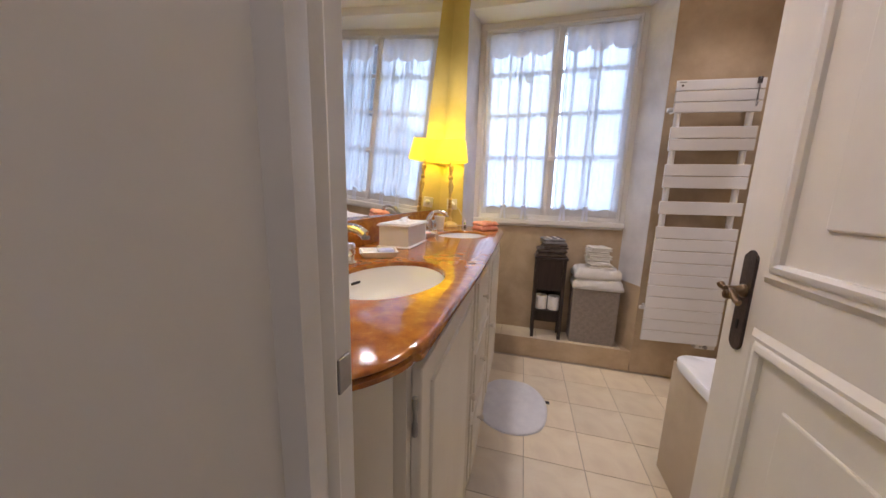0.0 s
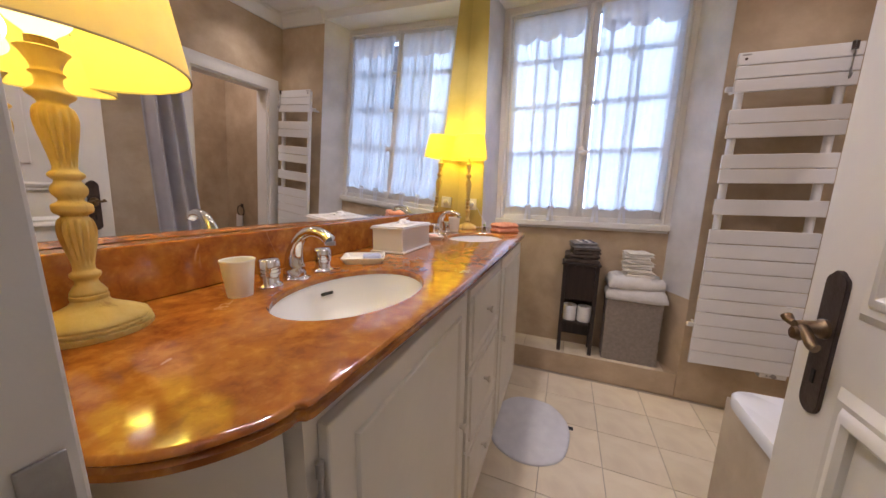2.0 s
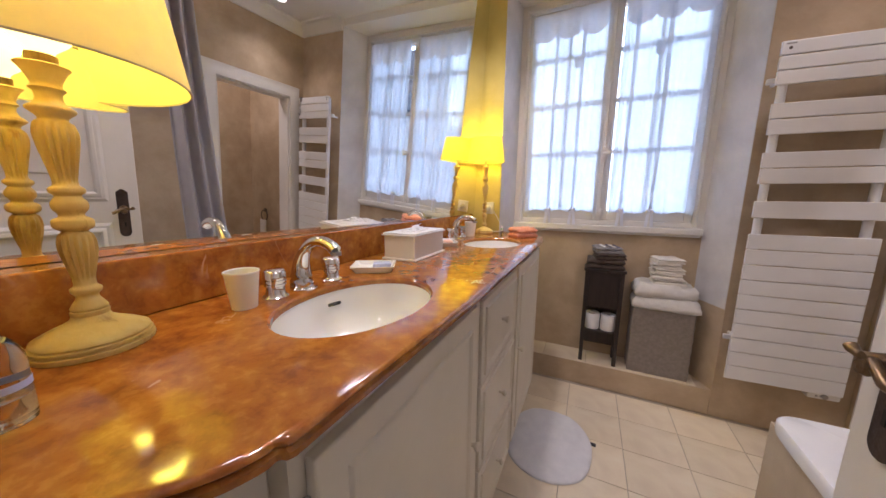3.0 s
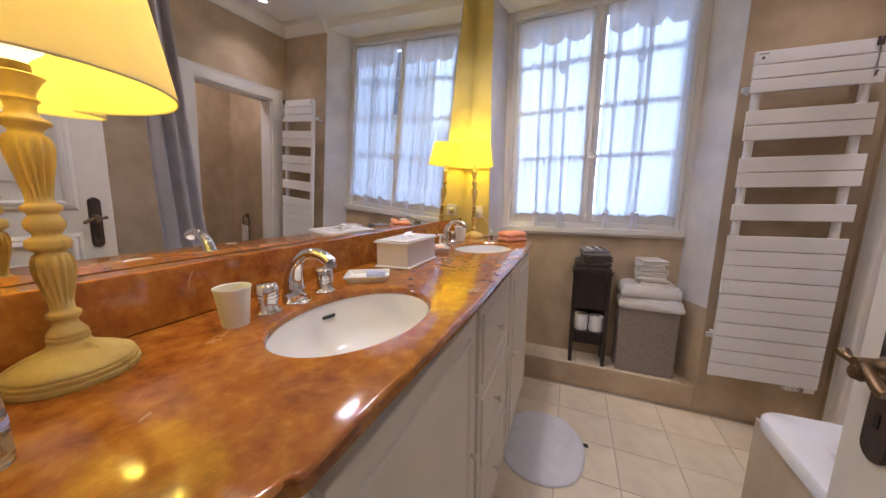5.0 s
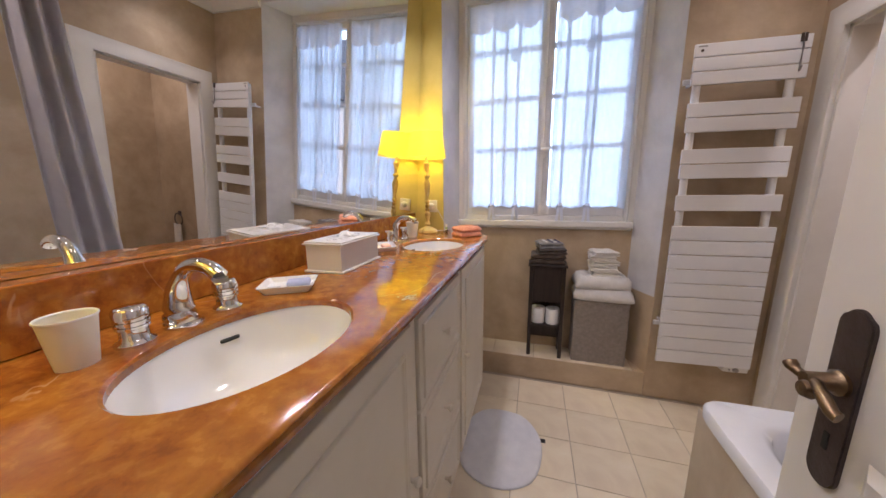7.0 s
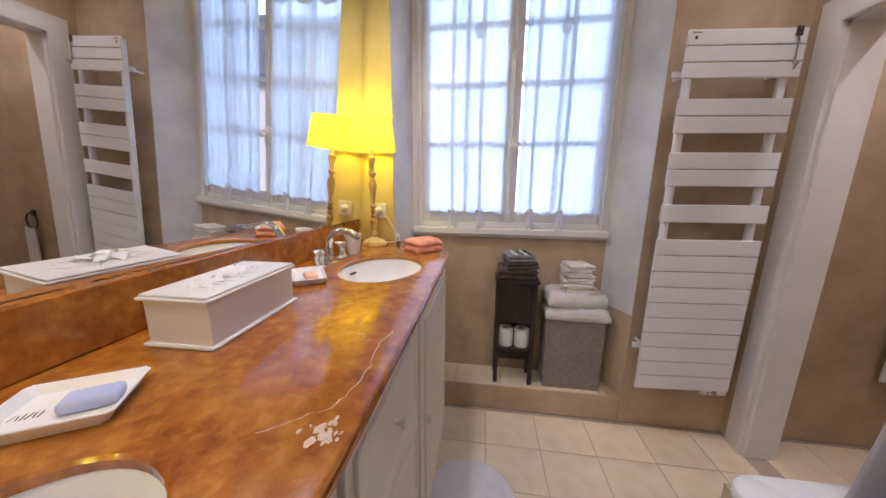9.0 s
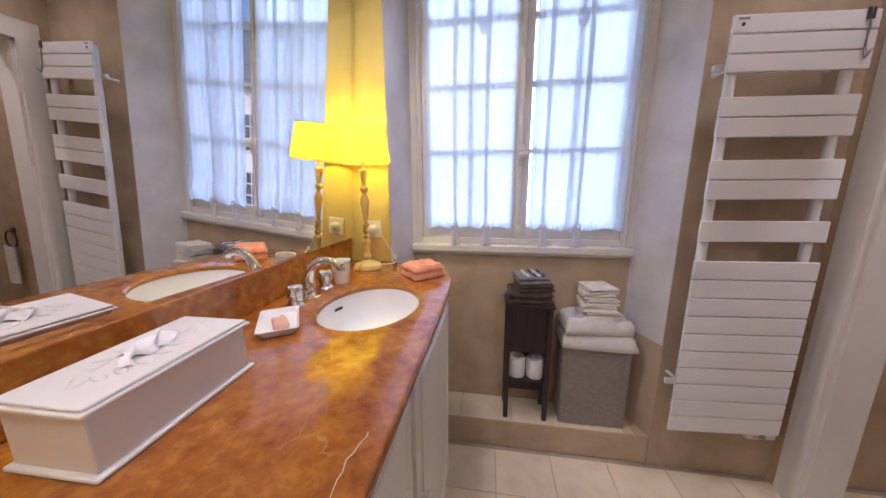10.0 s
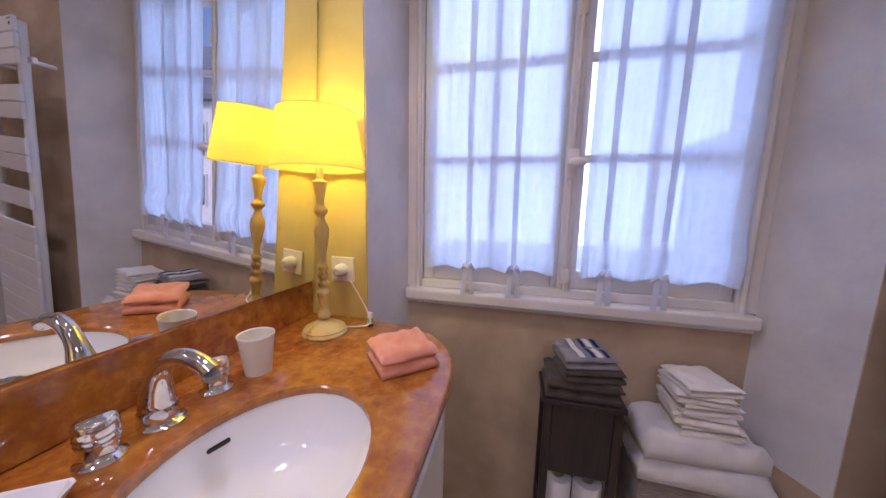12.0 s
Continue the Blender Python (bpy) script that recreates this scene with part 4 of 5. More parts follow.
d1 = front("cabinet_door", 3.975, 4.488, 0.09, C - 0.055, (4.452, 0.52))
for zz in (0.30, 0.815):
    hg = part("hinge", move(lathe([(0, -0.035), (0.005, -0.032), (0.005, -0.012), (0.0035, -0.010), (0.0035, 0.010), (0.005, 0.012), (0.005, 0.032), (0, 0.035)], 12), pose(FX + 0.010, 3.967, zz)), STEEL, d1, "steel barrel hinge", 40)
zs = [0.09, 0.36, 0.635, C - 0.055]
for k, (z0, z1) in enumerate(zip(zs, zs[1:])):
    front("drawer", 4.532, 4.945, z0 + 0.004, z1 - 0.004, (4.738, (z0 + z1) / 2))
front("cabinet_door", 4.990, 5.525, 0.09, C - 0.055, (5.030, 0.52))
for yy in (4.510, 4.967):
    part("pilaster", boxes((FX, FX + 0.010, yy - 0.016, yy + 0.016, 0.08, C - 0.045), bev=0.003), CABINET, van)

# ---- mirror ----
mir = thing("wall_mirror", "large frameless wall mirror above the marble upstand", "mirror", pose(-0.198, 4.78, 1.3, 0, 0, 0) @ pose(0, 0, 0, 0, MIRROR_LEAN, MIRROR_YAW))
part("silvering", boxes((-0.004, 0, -0.955, 0.93, -0.247, 1.06)), MIRROR, mir)
part("backing", boxes((-0.009, -0.005, -0.955, 0.93, -0.247, 1.06)), IRON, mir)

# ---- table lamps ----


def shade_mesh(r0, r1, h):
    return lathe([(r0, 0), (r1, h), (r1 - 0.0015, h), (r0 - 0.0015, 0.0)], 56, cap=False)


def lamp_big():
    l = thing("table_lamp", "lit table lamp with a fluted cream-painted wooden column and linen shade", "lamp", pose(LAMP_A[0], LAMP_A[1], C))
    part("foot", lathe([(r * 0.80, z) for r, z in [(0.078, 0), (0.0795, 0.004), (0.079, 0.0075), (0.0735, 0.0085), (0.0735, 0.0105), (0.077, 0.011), (0.077, 0.014), (0.0715, 0.015), (0.0715, 0.017), (0.0745, 0.018), (0.073, 0.0215),
                        (0.058, 0.029), (0.040, 0.036), (0.027, 0.042), (0.0235, 0.048), (0.0245, 0.050), (0.0245, 0.054), (0.019, 0.057), (0, 0.057)]], 56), LAMPWOOD, l, "stepped round wooden foot", 40)
    prof = [(0.0165, 0.054), (0.0190, 0.058), (0.0150, 0.066), (0.0120, 0.071), (0.0115, 0.076), (0.0150, 0.081), (0.0155, 0.086), (0.0115, 0.090), (0.0110, 0.096), (0.0120, 0.104),
            (0.0150, 0.118), (0.0185, 0.136), (0.0190, 0.150), (0.0165, 0.161), (0.0125, 0.166), (0.0185, 0.171), (0.0195, 0.177), (0.0185, 0.182), (0.0125, 0.186), (0.0125, 0.190), (0.0165, 0.196), (0.0170, 0.204), (0.0130, 0.211),
            (0.0125, 0.214), (0.0165, 0.218), (0.0165, 0.223), (0.0120, 0.227), (0.0120, 0.236), (0.0150, 0.254), (0.0190, 0.276), (0.0205, 0.292), (0.0180, 0.304), (0.0130, 0.309), (0.0150, 0.314), (0.0205, 0.319), (0.0215, 0.323), (0.0150, 0.328),
            (0.0120, 0.334), (0.0125, 0.342), (0.0160, 0.346), (0.0130, 0.350), (0.0150, 0.358), (0.0200, 0.368), (0.0225, 0.374), (0.0, 0.375)]
    part("column", lathe(smooth_profile(prof, 3), 72, [(0.098, 0.163, 15, 0.0042), (0.230, 0.306, 15, 0.0042)]), LAMPWOOD, l, "fluted turned column", 50)
    part("socket", lathe([(0.014, 0.374), (0.014, 0.386), (0.0, 0.386)], 20), BRASS, l)
    part("bulb", lathe(smooth_profile([(0.012, 0.386), (0.014, 0.392), (0.028, 0.406), (0.028, 0.420), (0.018, 0.436), (0.0, 0.441)], 4), 20), BULB, l, "lit bulb", 60).visible_shadow = False
    s = part("shade", move(shade_mesh(0.145, 0.112, 0.22), pose(0, 0, 0.366)), SHADE, l, "cream linen shade", 60)
    part("trim", move(lathe([(0.1455, 0), (0.1455, 0.0018), (0.143, 0.0018), (0.143, 0)], 56, cap=False), pose(0, 0, 0.365)), SHADE_EDGE, s, "narrow grey edging")
    part("trim", move(lathe([(0.1125, 0), (0.1125, 0.0018), (0.110, 0.0018), (0.110, 0)], 56, cap=False), pose(0, 0, 0.584)), SHADE_EDGE, s, "narrow grey edging")
    part("carrier", join(tube([(-0.129, 0, 0.46), (0.129, 0, 0.46)], 0.002, 6), tube([(0, -0.129, 0.46), (0, 0.129, 0.46)], 0.002, 6)), STEEL, s)
    part("cord", tube(smooth_profile([(-0.02, -0.06, 0.012), (0.0, -0.085, 0.02), (0.03, -0.09, 0.045), (0.02, -0.10, 0.085), (-0.07, -0.105, 0.10)], 5), 0.003, 8), PLASTIC, l, "white lamp cord", 60)


def lamp_small():
    l = thing("table_lamp", "lit slim table lamp with turned column and small linen shade", "lamp", pose(LAMP_B[0], LAMP_B[1], C))
    part("foot", lathe([(0.056, 0), (0.057, 0.004), (0.055, 0.008), (0.053, 0.010), (0.054, 0.013), (0.050, 0.018), (0.034, 0.026), (0.020, 0.032), (0.014, 0.036), (0, 0.036)], 44), LAMPWOOD, l, "round wooden foot", 40)
    prof = [(0.012, 0.034), (0.017, 0.042), (0.014, 0.05), (0.010, 0.062), (0.015, 0.085), (0.017, 0.098), (0.010, 0.108), (0.014, 0.114), (0.014, 0.120), (0.009, 0.126), (0.013, 0.134), (0.013, 0.14), (0.009, 0.146), (0.013, 0.154),
            (0.013, 0.160), (0.009, 0.166), (0.010, 0.185), (0.017, 0.225), (0.018, 0.245), (0.010, 0.262), (0.009, 0.272), (0.016, 0.280), (0.016, 0.288), (0.009, 0.296), (0.011, 0.315), (0.017, 0.340), (0.017, 0.348), (0.009, 0.352), (0.009, 0.375), (0.0, 0.376)]
    part("column", lathe([(r, z * 1.14) for r, z in smooth_profile(prof, 3)], 32), LAMPWOOD, l, "", 50)
    part("socket", lathe([(0.010, 0.437), (0.011, 0.465), (0.0, 0.465)], 16), BRASS, l)
    part("bulb", lathe(smooth_profile([(0.010, 0.465), (0.012, 0.473), (0.020, 0.489), (0.020, 0.501), (0.012, 0.513), (0.0, 0.517)], 4), 18), BULB, l, "lit bulb", 60).visible_shadow = False
    zb = 0.425
    s = part("shade", move(shade_mesh(0.110, 0.090, 0.134), pose(0, 0, zb)), SHADE_LIT, l, "cream linen shade", 60)
    part("trim", move(lathe([(0.1105, 0), (0.1105, 0.0018), (0.108, 0.0018), (0.108, 0)], 56, cap=False), pose(0, 0, zb - 0.001)), SHADE_EDGE, s, "narrow grey edging")
    part("trim", move(lathe([(0.0905, 0), (0.0905, 0.0018), (0.088, 0.0018), (0.088, 0)], 56, cap=False), pose(0, 0, zb + 0.132)), SHADE_EDGE, s, "narrow grey edging")
    part("carrier", join(tube([(-0.10, 0, zb + 0.055), (0.10, 0, zb + 0.055)], 0.0015, 6), tube([(0, -0.10, zb + 0.055), (0, 0.10, zb + 0.055)], 0.0015, 6)), STEEL, s)
    part("cord", tube(smooth_profile([(0.04, 0.035, 0.006), (0.10, 0.055, 0.012), (0.085, 0.070, 0.05), (0.040, 0.064, 0.13)], 6), 0.0022, 8), PLASTIC, l, "white lamp cord", 60)


lamp_big()
lamp_small()

# ---- things on the vanity ----


def paper_cup(x, y, k):
    c = thing("paper_cup", "cream paper cup on the marble top", "cup", pose(x, y, C) @ Matrix.Scale(k, 4), group="cups")
    part("body", lathe([(0.0, 0.004), (0.025, 0.004), (0.025, 0), (0.0255, 0), (0.0345, 0.083), (0.0335, 0.083), (0.0247, 0.006), (0.0, 0.0055)], 36, cap=False), CARD, c, "", 40)
    part("lip", move(lathe([(0.033, 0), (0.0352, -0.001), (0.0362, 0.001), (0.0352, 0.003), (0.0335, 0.002), (0.033, 0)], 36, cap=False), pose(0, 0, 0.082)), PAPER, c, "rolled white lip", 60)


paper_cup(-0.076, 4.132, 0.86)
paper_cup(-0.080, 5.396, 0.95)


def soap_dish(x, y, rz, w, d, soap):
    s = thing("soap_dish", "white rectangular porcelain soap dish", "soap dish", pose(x, y, C, 0, 0, rz), group="soap dishes")
    bm = bmesh.new()
    rows = []
    for sc_, z in ((0.80, 0.0), (0.84, 0.004), (1.0, 0.018), (0.985, 0.0195), (0.95, 0.019), (0.82, 0.008), (0.3, 0.007)):
        rows.append([bm.verts.new((sx * (w / 2 * sc_ - ox), sy * (d / 2 * sc_ - oy), z)) for sx, sy, ox, oy in
                     ((-1, -1, 0.006, 0), (1, -1, 0.006, 0), (1, -1, 0, 0.006), (1, 1, 0, 0.006), (1, 1, 0.006, 0), (-1, 1, 0.006, 0), (-1, 1, 0, 0.006), (-1, -1, 0, 0.006))])
    for a, b in zip(rows, rows[1:]):
        for i in range(8):
            j = (i + 1) % 8
            bm.faces.new((a[i], a[j], b[j], b[i]))
    bm.faces.new(rows[0][::-1])
    bm.faces.new(rows[-1])
    dish = part("dish", bm, CERAMIC, s, "", 30)
    for k, (lean, long) in enumerate(((-14, 0.010), (14, 0.010), (0, 0.012), (-10, 0.012), (8, 0.010), (0, 0.011))):
        part("print_stroke", move(boxes((-long / 2, long / 2, -0.0006, 0.0006, 0.0074, 0.0080)), pose(0.004, -soap[3] * 0.034 + 0.0048 * (k - 2.5), 0, 0, 0, lean)), IRON, dish, "worn grey print")
    bar = thing("soap_bar", "bar of %s soap lying in the dish" % soap[0], "soap", pose(x, y, C + 0.008, 0, 0, rz) @ pose(0.004, soap[3] * 0.024, 0, 0, 0, soap[2]))
    part("bar", boxes((-0.017, 0.017, -0.027, 0.027, 0, 0.016), bev=0.006, seg=3), soap[1], bar, "", 50)


soap_dish(-0.046, 4.495, -59, 0.100, 0.125, ("pale blue", SOAPB, 4, 1))
soap_dish(-0.064, 5.042, 34, 0.090, 0.145, ("pink", SOAPP, 8, -1))

tb = thing("tissue_box", "white wooden tissue box with a carved lid", "box", pose(-0.060, 4.760, C, 0, 0, 1))
part("plinth", boxes((-0.067, 0.067, -0.121, 0.121, 0, 0.007), bev=0.003), WHITE, tb)
part("body", boxes((-0.060, 0.060, -0.114, 0.114, 0.006, 0.083), bev=0.002), WHITE, tb)
lid = part("lid", boxes((-0.067, 0.067, -0.121, 0.121, 0.083, 0.089), (-0.063, 0.063, -0.117, 0.117, 0.089, 0.094), bev=0.0025), WHITE, tb)
rnd_leaf = random.Random(4)
for k in range(16):
    a = k / 16 * 2 * math.pi
    r = rnd_leaf.uniform(0.7, 1.0)
    leaf = bmesh.new()
    bmesh.ops.create_icosphere(leaf, subdivisions=2, radius=1, matrix=pose(0.036 * r * math.cos(a), 0.080 * r * math.sin(a), 0.094, 0, 0, math.degrees(a) + 40 + rnd_leaf.uniform(-30, 30)) @ Matrix.Diagonal((0.015, 0.007, 0.0022, 1)))
    part("carved_leaf", leaf, WHITE, lid, "", 60)


def tissue():
    def f(u, v):
        y = (u - 0.5) * 0.07
        w = 0.5 + 0.5 * math.sin(u * 9 + 1)
        return ((v - 0.5) * (0.022 + 0.02 * w) + 0.008 * math.sin(u * 14), y + 0.012 * math.sin(v * 5), 0.0950 + 0.015 * math.sin(math.pi * v) * (0.35 + 0.65 * math.sin(math.pi * u)) + 0.003 * math.sin(u * 17 + v * 7) ** 2)
    return sheet(f, 26, 12, 0.0006)


part("tissue", tissue(), PAPER, tb, "white paper tissue pulled up", 60)


def fold_cloth(w, d, layers, h, seed, wave=0.004):
    """A folded towel: stacked rounded layers with a soft uneven top."""
    rnd = random.Random(seed)
    bms = []
    t = h / layers
    for k in range(layers):
        ox, oy = rnd.uniform(-0.004, 0.004), rnd.uniform(-0.004, 0.004)
        b = bmesh.new()
        bmesh.ops.create_grid(b, x_segments=16, y_segments=16, size=0.5)
        geom = bmesh.ops.extrude_face_region(b, geom=list(b.faces))
        topv = [v for v in geom["geom"] if isinstance(v, bmesh.types.BMVert)]
        for v in topv:
            v.co.z += 1
        ph = rnd.uniform(0, 6)
        for v in b.verts:
            x, y, up = v.co.x, v.co.y, v.co.z
            e = max(abs(x), abs(y)) * 2
            rim = max(0.0, (e - 0.80) / 0.20)
            bul = 0.5 + (up - 0.5) * math.sqrt(max(0.0, 1 - 0.98 * rim * rim))
            n1 = noise.noise(Vector((x * 5 + seed, y * 5, k * 3.1)))
            v.co = Vector((x * w * (1 - 0.02 * (up - 0.5) * (up - 0.5) * 4) + ox, y * d + oy, (k + bul) * t + (wave * n1 * (0.3 + up)) * (0.4 if k == 0 and up < 0.5 else 1)))
            if k == 0 and up < 0.5:
                v.co.z = max(v.co.z, 0.0) * 0.3
        bms.append(b)
    out = join(*bms)
    bmesh.ops.recalc_face_normals(out, faces=out.faces)
    return out


ft = thing("face_towel", "folded salmon-pink terry face towel on the marble top", "towel", pose(0.188, 5.510, C, 0, 0, 42))
part("towel", fold_cloth(0.128, 0.116, 2, 0.050, 11, 0.009), PINK, ft, "", 70)

sb = thing("soap_bottle", "clear bottle of liquid soap with a white pump", "bottle", pose(0.034, 3.836, C) @ Matrix.Diagonal((0.74, 0.74, 0.88, 1)))
part("bottle", lathe(smooth_profile([(0.0, 0.001), (0.026, 0.001), (0.030, 0.006), (0.030, 0.055), (0.029, 0.075), (0.020, 0.092), (0.0125, 0.098), (0.0125, 0.108)], 4), 36, cap=False), BOTTLE, sb, "", 60)
part("liquid", lathe([(0.0, 0.004), (0.026, 0.004), (0.0280, 0.008), (0.0280, 0.030), (0.0, 0.030)], 32), LIQUID, sb, "a little pale liquid soap", 40)
part("label", move(lathe([(0.0306, 0.040), (0.0306, 0.048), (0.0303, 0.048), (0.0303, 0.040)], 36, cap=False), Matrix()), SOAPB, sb, "narrow faded blue band")
part("collar", lathe([(0.0145, 0.106), (0.0145, 0.122), (0.009, 0.126), (0.0045, 0.127), (0.0045, 0.14), (0.0, 0.14)], 24), PLASTIC, sb, "white pump collar", 40)
part("nozzle", tube([(-0.008, 0, 0.143), (0.0, 0, 0.145), (0.02, 0.006, 0.145), (0.036, 0.010, 0.139)], [0.007, 0.009, 0.005, 0.004], 12), PLASTIC, sb, "white pump spout", 50)

tu = thing("small_tube", "small white cosmetic tube with a green band", "tube", pose(0.030, 5.672, C))
part("tube", lathe([(0.0075, 0), (0.008, 0.002), (0.008, 0.030), (0.006, 0.040), (0.0, 0.041)], 16), PLASTIC, tu, "", 40)
part("band", lathe([(0.0082, 0.012), (0.0082, 0.026), (0.0080, 0.026), (0.0080, 0.012)], 16, cap=False), GREEN, tu, "green printed band")
part("cap", lathe([(0.0085, 0), (0.0085, 0.009), (0.0, 0.009)], 16), BLACK, tu, "dark cap")

# socket and plug on the pier
so = thing("wall_socket", "cream wall socket with a plugged-in white adapter", "socket")
part("plate", boxes((-0.118, -0.043, 5.714, 5.722, 1.055, 1.13), bev=0.003), CARD, so)
pl = part("plug", move(lathe([(0.019, 0), (0.019, 0.016), (0.015, 0.028), (0.008, 0.034), (0, 0.034)], 24), pose(-0.080, 5.714, 1.092, 90)), PLASTIC, so, "round white plug", 40)

# ---- niche things ----
st = thing("side_stand", "narrow dark-stained wooden stand with a drawer and open shelf", "stand", pose(0.628, 5.850, PZ))
SW, SD, SH = 0.208, 0.14, 0.598
for sx in (-1, 1):
    for sy in (-1, 1):
        part("leg", boxes((sx * SW / 2 - 0.011 - sx * 0.011, sx * SW / 2 + 0.011 - sx * 0.011, sy * SD / 2 - 0.011 - sy * 0.011, sy * SD / 2 + 0.011 - sy * 0.011, 0, SH - 0.015), bev=0.002), DARKWOOD, st)
part("top", boxes((-SW / 2 - 0.008, SW / 2 + 0.008, -SD / 2 - 0.008, SD / 2 + 0.006, SH - 0.016, SH), bev=0.003), DARKWOOD, st)
part("drawer", boxes((-SW / 2 + 0.022, SW / 2 - 0.022, -SD / 2 + 0.003, SD / 2 - 0.02, 0.36, SH - 0.017), bev=0.003), DARKWOOD, st)
part("shelf", boxes((-SW / 2 + 0.006, SW / 2 - 0.006, -SD / 2 + 0.006, SD / 2 - 0.006, 0.198, 0.21), bev=0.002), DARKWOOD, st)
part("rail", boxes((-SW / 2 + 0.02, SW / 2 - 0.02, SD / 2 - 0.018, SD / 2 - 0.006, 0.08, 0.36), bev=0.002), DARKWOOD, st)


def paper_roll(x, y):
    r = thing("toilet_roll", "white toilet paper roll standing on the shelf", "paper roll", pose(x, y, PZ + 0.21), group="spare rolls")
    part("roll", lathe([(0.018, 0.0), (0.040, 0.0), (0.0415, 0.004), (0.0415, 0.094), (0.040, 0.098), (0.018, 0.098), (0.018, 0.0)], 36, cap=False), PAPER, r, "", 40)
    part("core", lathe([(0.0178, 0.0), (0.0178, 0.098), (0.0165, 0.098), (0.0165, 0.0)], 24, cap=False), CARD, r)


paper_roll(0.585, 5.840)
paper_roll(0.672, 5.838)
t1 = thing("bath_towel", "dark brown folded terry towels on the stand", "towel", pose(0.628, 5.848, PZ + SH))
part("towel", fold_cloth(0.205, 0.145, 2, 0.060, 21, 0.008), BROWNT, t1, "", 70)
t2 = thing("hand_towel", "grey-brown folded hand towel", "towel", pose(0.640, 5.848, PZ + SH + 0.061, 0, 0, 8))
part("towel", fold_cloth(0.165, 0.135, 2, 0.034, 22), BROWNT, t2, "", 70)
t3 = thing("hand_towel", "grey folded hand towel with white and navy stripes", "towel", pose(0.632, 5.848, PZ + SH + 0.096, 0, 0, 12))
part("towel", fold_cloth(0.150, 0.132, 2, 0.036, 23), GREYT, t3, "", 70)
for dx, w, mat in ((-0.030, 0.016, TERRYW), (0.002, 0.010, NAVY), (0.020, 0.016, TERRYW), (0.042, 0.010, NAVY)):
    part("stripe", sheet(lambda u, v, dx=dx, w=w: (dx + (u - 0.5) * w, -0.060 + 0.118 * v, 0.0385 + 0.002 * math.sin(v * 9)), 1, 10, 0.001), mat, t3)

bk = thing("laundry_basket", "grey-brown woven lidded basket", "basket", pose(0.938, 5.862, PZ))
BW, BD, BH = 0.288, 0.15, 0.392


def woven(w, d, h, rows):
    """Basket wall of bent strands that pass in and out of the uprights."""
    bms = []
    per = 2 * (w + d)
    n = 120
    for r in range(rows):
        z = (r + 0.5) * h / rows
        pts = []
        for k in range(n):
            s = per * k / n
            out = 0.0011 * (1 if (k // 4 + r // 4) % 2 else -1)
            if s < w:
                pts.append((-w / 2 + s, -d / 2 - out, z))
            elif s < w + d:
                pts.append((w / 2 + out, -d / 2 + s - w, z))
            elif s < 2 * w + d:
                pts.append((w / 2 - (s - w - d), d / 2 + out, z))
            else:
                pts.append((-w / 2 - out, d / 2 - (s - 2 * w - d), z))
        hh = h / rows * 0.52
        bms.append(sweep(pts, [(0.0, -hh), (0.003, -hh * 0.6), (0.004, 0), (0.003, hh * 0.6), (0.0, hh), (-0.002, 0)], close=True))
    return join(*bms)


part("weave", woven(BW, BD, BH - 0.012, 46), WICKER, bk, "", 50)
part("liner", boxes((-BW / 2 + 0.004, BW / 2 - 0.004, -BD / 2 + 0.004, BD / 2 - 0.004, 0.002, BH - 0.014)), WICKER, bk)
part("lid", boxes((-BW / 2 - 0.003, BW / 2 + 0.003, -BD / 2 - 0.003, BD / 2 + 0.003, BH - 0.012, BH), bev=0.004), WICKER, bk)
zb = PZ + BH
for k, (w, d, h, ox) in enumerate(((0.325, 0.175, 0.072, 0.008), (0.295, 0.165, 0.076, -0.004))):
    t = thing("bath_towel", "thick folded white terry bath towel on the basket", "towel", pose(0.938 + ox, 5.860, zb, 0, 0, (-2, 2)[k]), group="white towels")
    part("towel", fold_cloth(w, d, 1, h, 31 + k, 0.016), TERRYW, t, "", 70)
    zb += h
for k in range(5):
    h = (0.032, 0.031, 0.029, 0.028, 0.026)[k]
    t = thing("washcloth", "small folded white cotton cloth in a stack", "towel", pose(0.943 + 0.004 * (-1) ** k - 0.003 * k, 5.858, zb, 0, 0, (3, -4, 6, -2, 10)[k]), group="small cloth stack")
    part("cloth", fold_cloth(0.155 - 0.005 * k, 0.130, 2, h, 41 + k, 0.004), TERRYC, t, "", 70)
    zb += h

rug = thing("bath_rug", "round-ended white terry bath rug on the tiles", "rug", pose(0.424, 5.173, 0.0))


def rug_mesh():
    bm = bmesh.new()
    rows = []
    for s, z in ((1.0, 0.001), (1.005, 0.006), (0.985, 0.011), (0.93, 0.012), (0.6, 0.0125), (0.2, 0.0125)):
        row = []
        for k in range(72):
            a = 2 * math.pi * k / 72
            c, q = math.cos(a), math.sin(a)
            w = 1 + 0.008 * math.sin(7 * a)
            x = 0.19 * math.copysign(abs(c) ** 0.86, c) * s * w
            y = 0.228 * math.copysign(abs(q) ** 0.90, q) * s * w
            row.append(bm.verts.new((max(x, -0.185 * s), y, z + 0.0015 * noise.noise(Vector((x * 30, y * 30, 2))))))
        rows.append(row)
    for a, b in zip(rows, rows[1:]):
        for i in range(72):
            j = (i + 1) % 72
            bm.faces.new((a[i], a[j], b[j], b[i]))
    bm.faces.new(rows[-1])
    return bm


part("terry", rug_mesh(), RUG, rug, "", 60)
part("tag", boxes((0.184, 0.208, 0.062, 0.084, 0.002, 0.005), bev=0.001), BLACK, rug, "small black sewn tag")

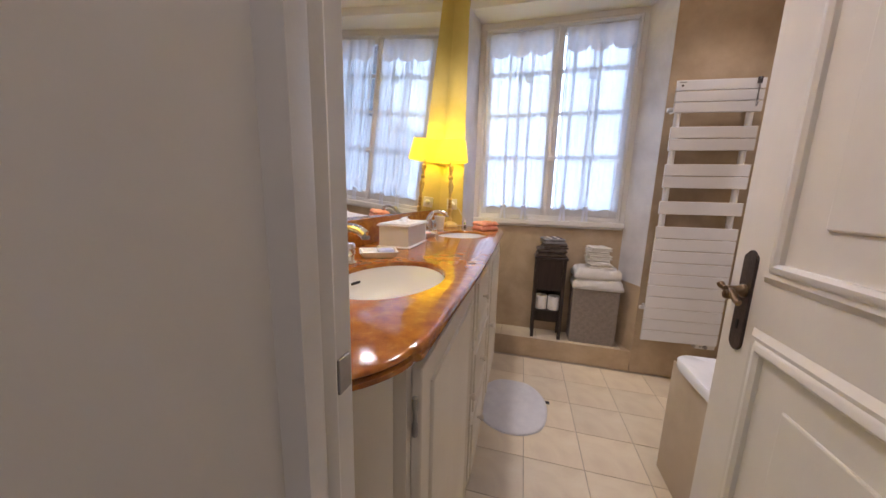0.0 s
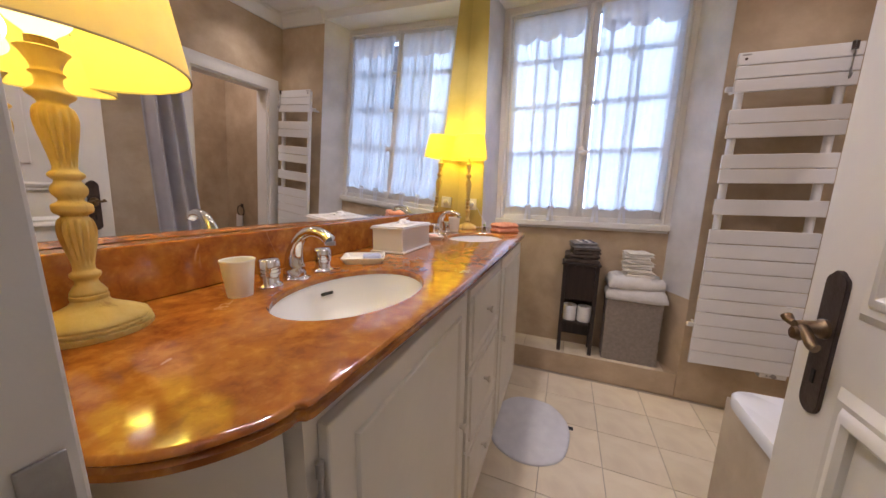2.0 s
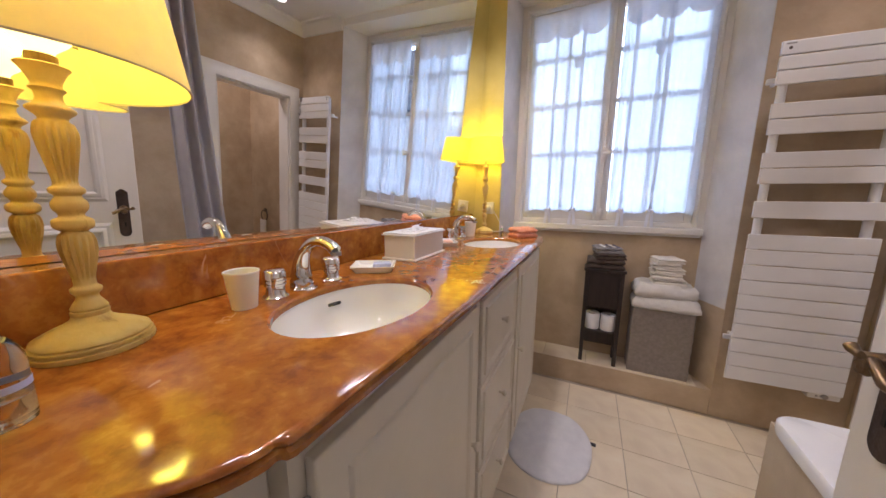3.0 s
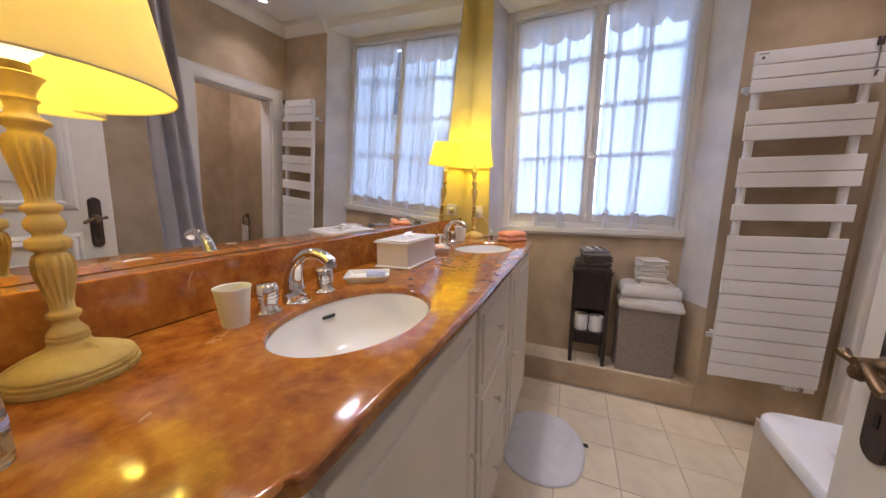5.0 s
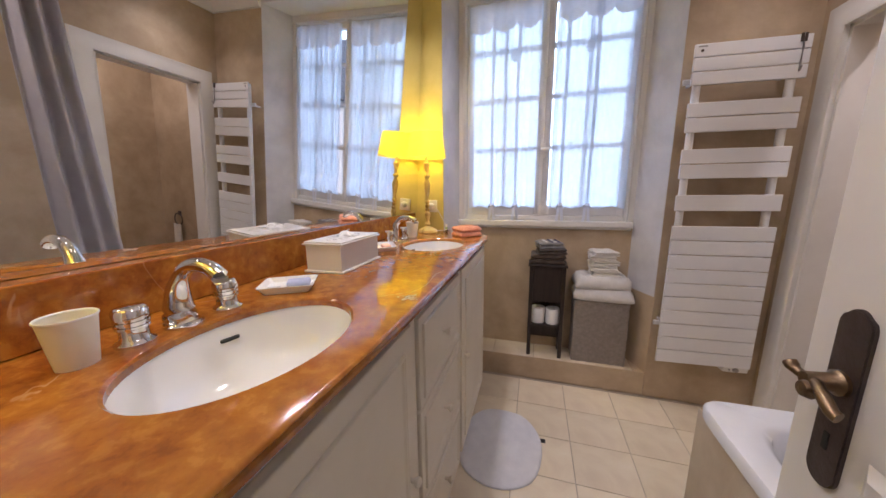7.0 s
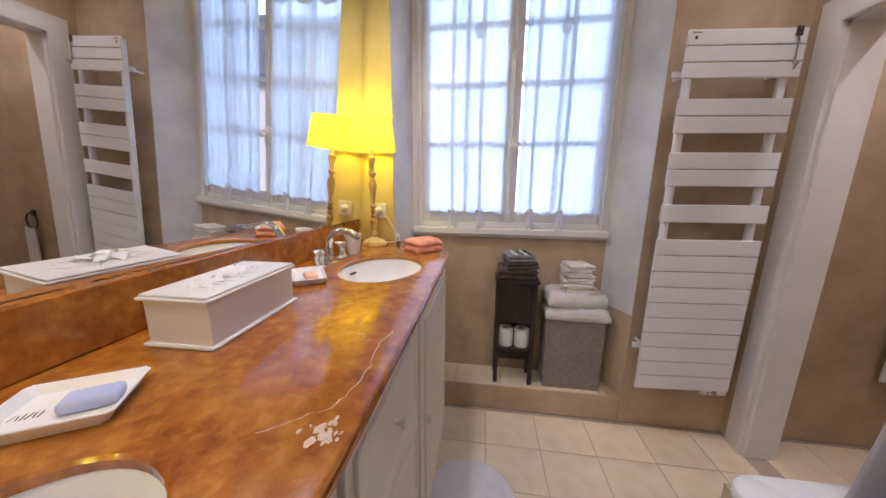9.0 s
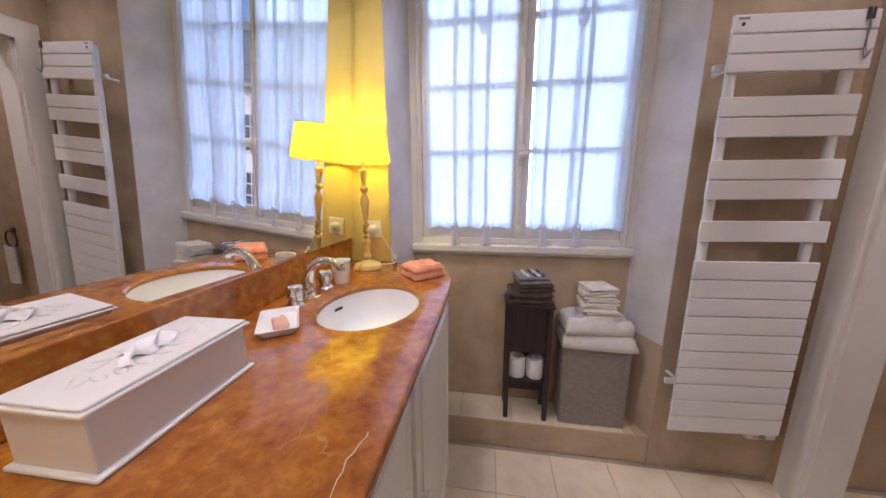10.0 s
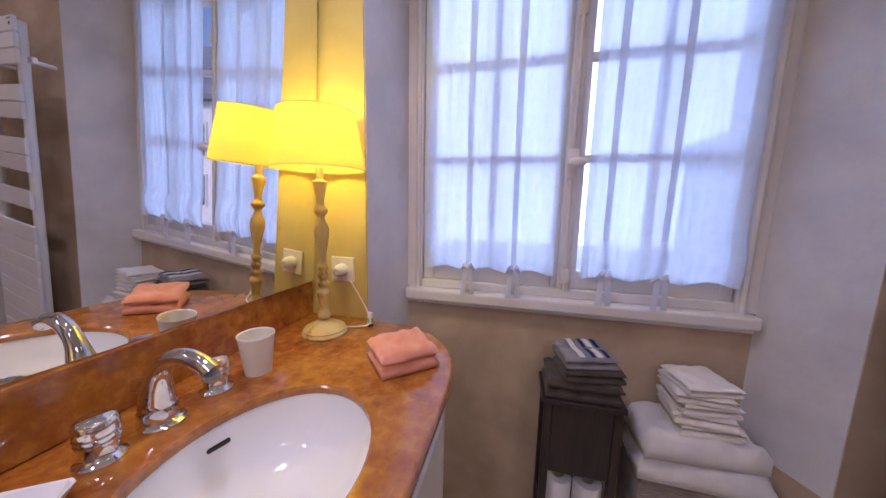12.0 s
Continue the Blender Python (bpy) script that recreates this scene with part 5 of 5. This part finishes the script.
# towel ring beyond the opening
tr = thing("towel_ring", "dark metal towel ring on the wall of the small room", "towel ring")
part("plate", boxes((2.28, 2.31, 5.742, 5.755, 0.70, 0.74), bev=0.003), IRON, tr)
part("ring", tube([(2.295 + 0.055 * math.sin(a), 5.735, 0.665 + 0.055 * math.cos(a)) for a in (k * math.pi / 12 for k in range(25))], 0.005, 8), IRON, tr, "", 60)
rt = thing("hand_towel", "white towel hanging through the ring", "towel")
part("cloth", sheet(lambda u, v: (2.25 + 0.09 * u + 0.012 * (u - 0.5) * v + 0.004 * math.sin(9 * u), 5.728 - 0.012 * math.sin(math.pi * u), 0.62 - 0.25 * v), 12, 12, 0.01), TERRYW, rt, "", 60)

# ---- floor tiles ----
TSX, TSY, GAP = 0.256, 0.226, 0.003
tile_me = {}


def tile_mesh(w, d):
    key = (round(w, 4), round(d, 4))
    if key not in tile_me:
        bm = boxes((0, w, 0, d, -0.004, 0.0), bev=0.001, seg=1)
        me = bpy.data.meshes.new("tile")
        bm.to_mesh(me)
        bm.free()
        me.materials.append(TILE)
        tile_me[key] = me
    return tile_me[key]


def lay_tile(x0, y0, x1, y1, z, owner):
    if x1 - x0 > 0.02 and y1 - y0 > 0.02:
        t = new("tile", tile_mesh(x1 - x0, y1 - y0))
        t.parent = owner
        t.location = (x0, y0, z)


floor_ob = bpy.data.objects["floor"]
for i in range(-3, 9):
    for j in range(-12, 3):
        x0, y0 = 0.491 + TSX * i, 5.284 + TSY * j
        if x0 < XE:
            lay_tile(x0, y0, min(x0 + TSX - GAP, XE - 0.002), min(y0 + TSY - GAP, YN - 0.002), 0, floor_ob)
        elif y0 > 4.5:
            lay_tile(x0, y0, min(x0 + TSX - GAP, 2.548), min(y0 + TSY - GAP, YN - 0.002), 0, floor_ob)
# tiles on the niche platform
plat = bpy.data.objects["platform"]
for i in range(5):
    x0 = 0.058 + TSX * i
    lay_tile(x0, YN + 0.006, min(x0 + TSX - GAP, 1.12), YN + 0.184, PZ, plat)
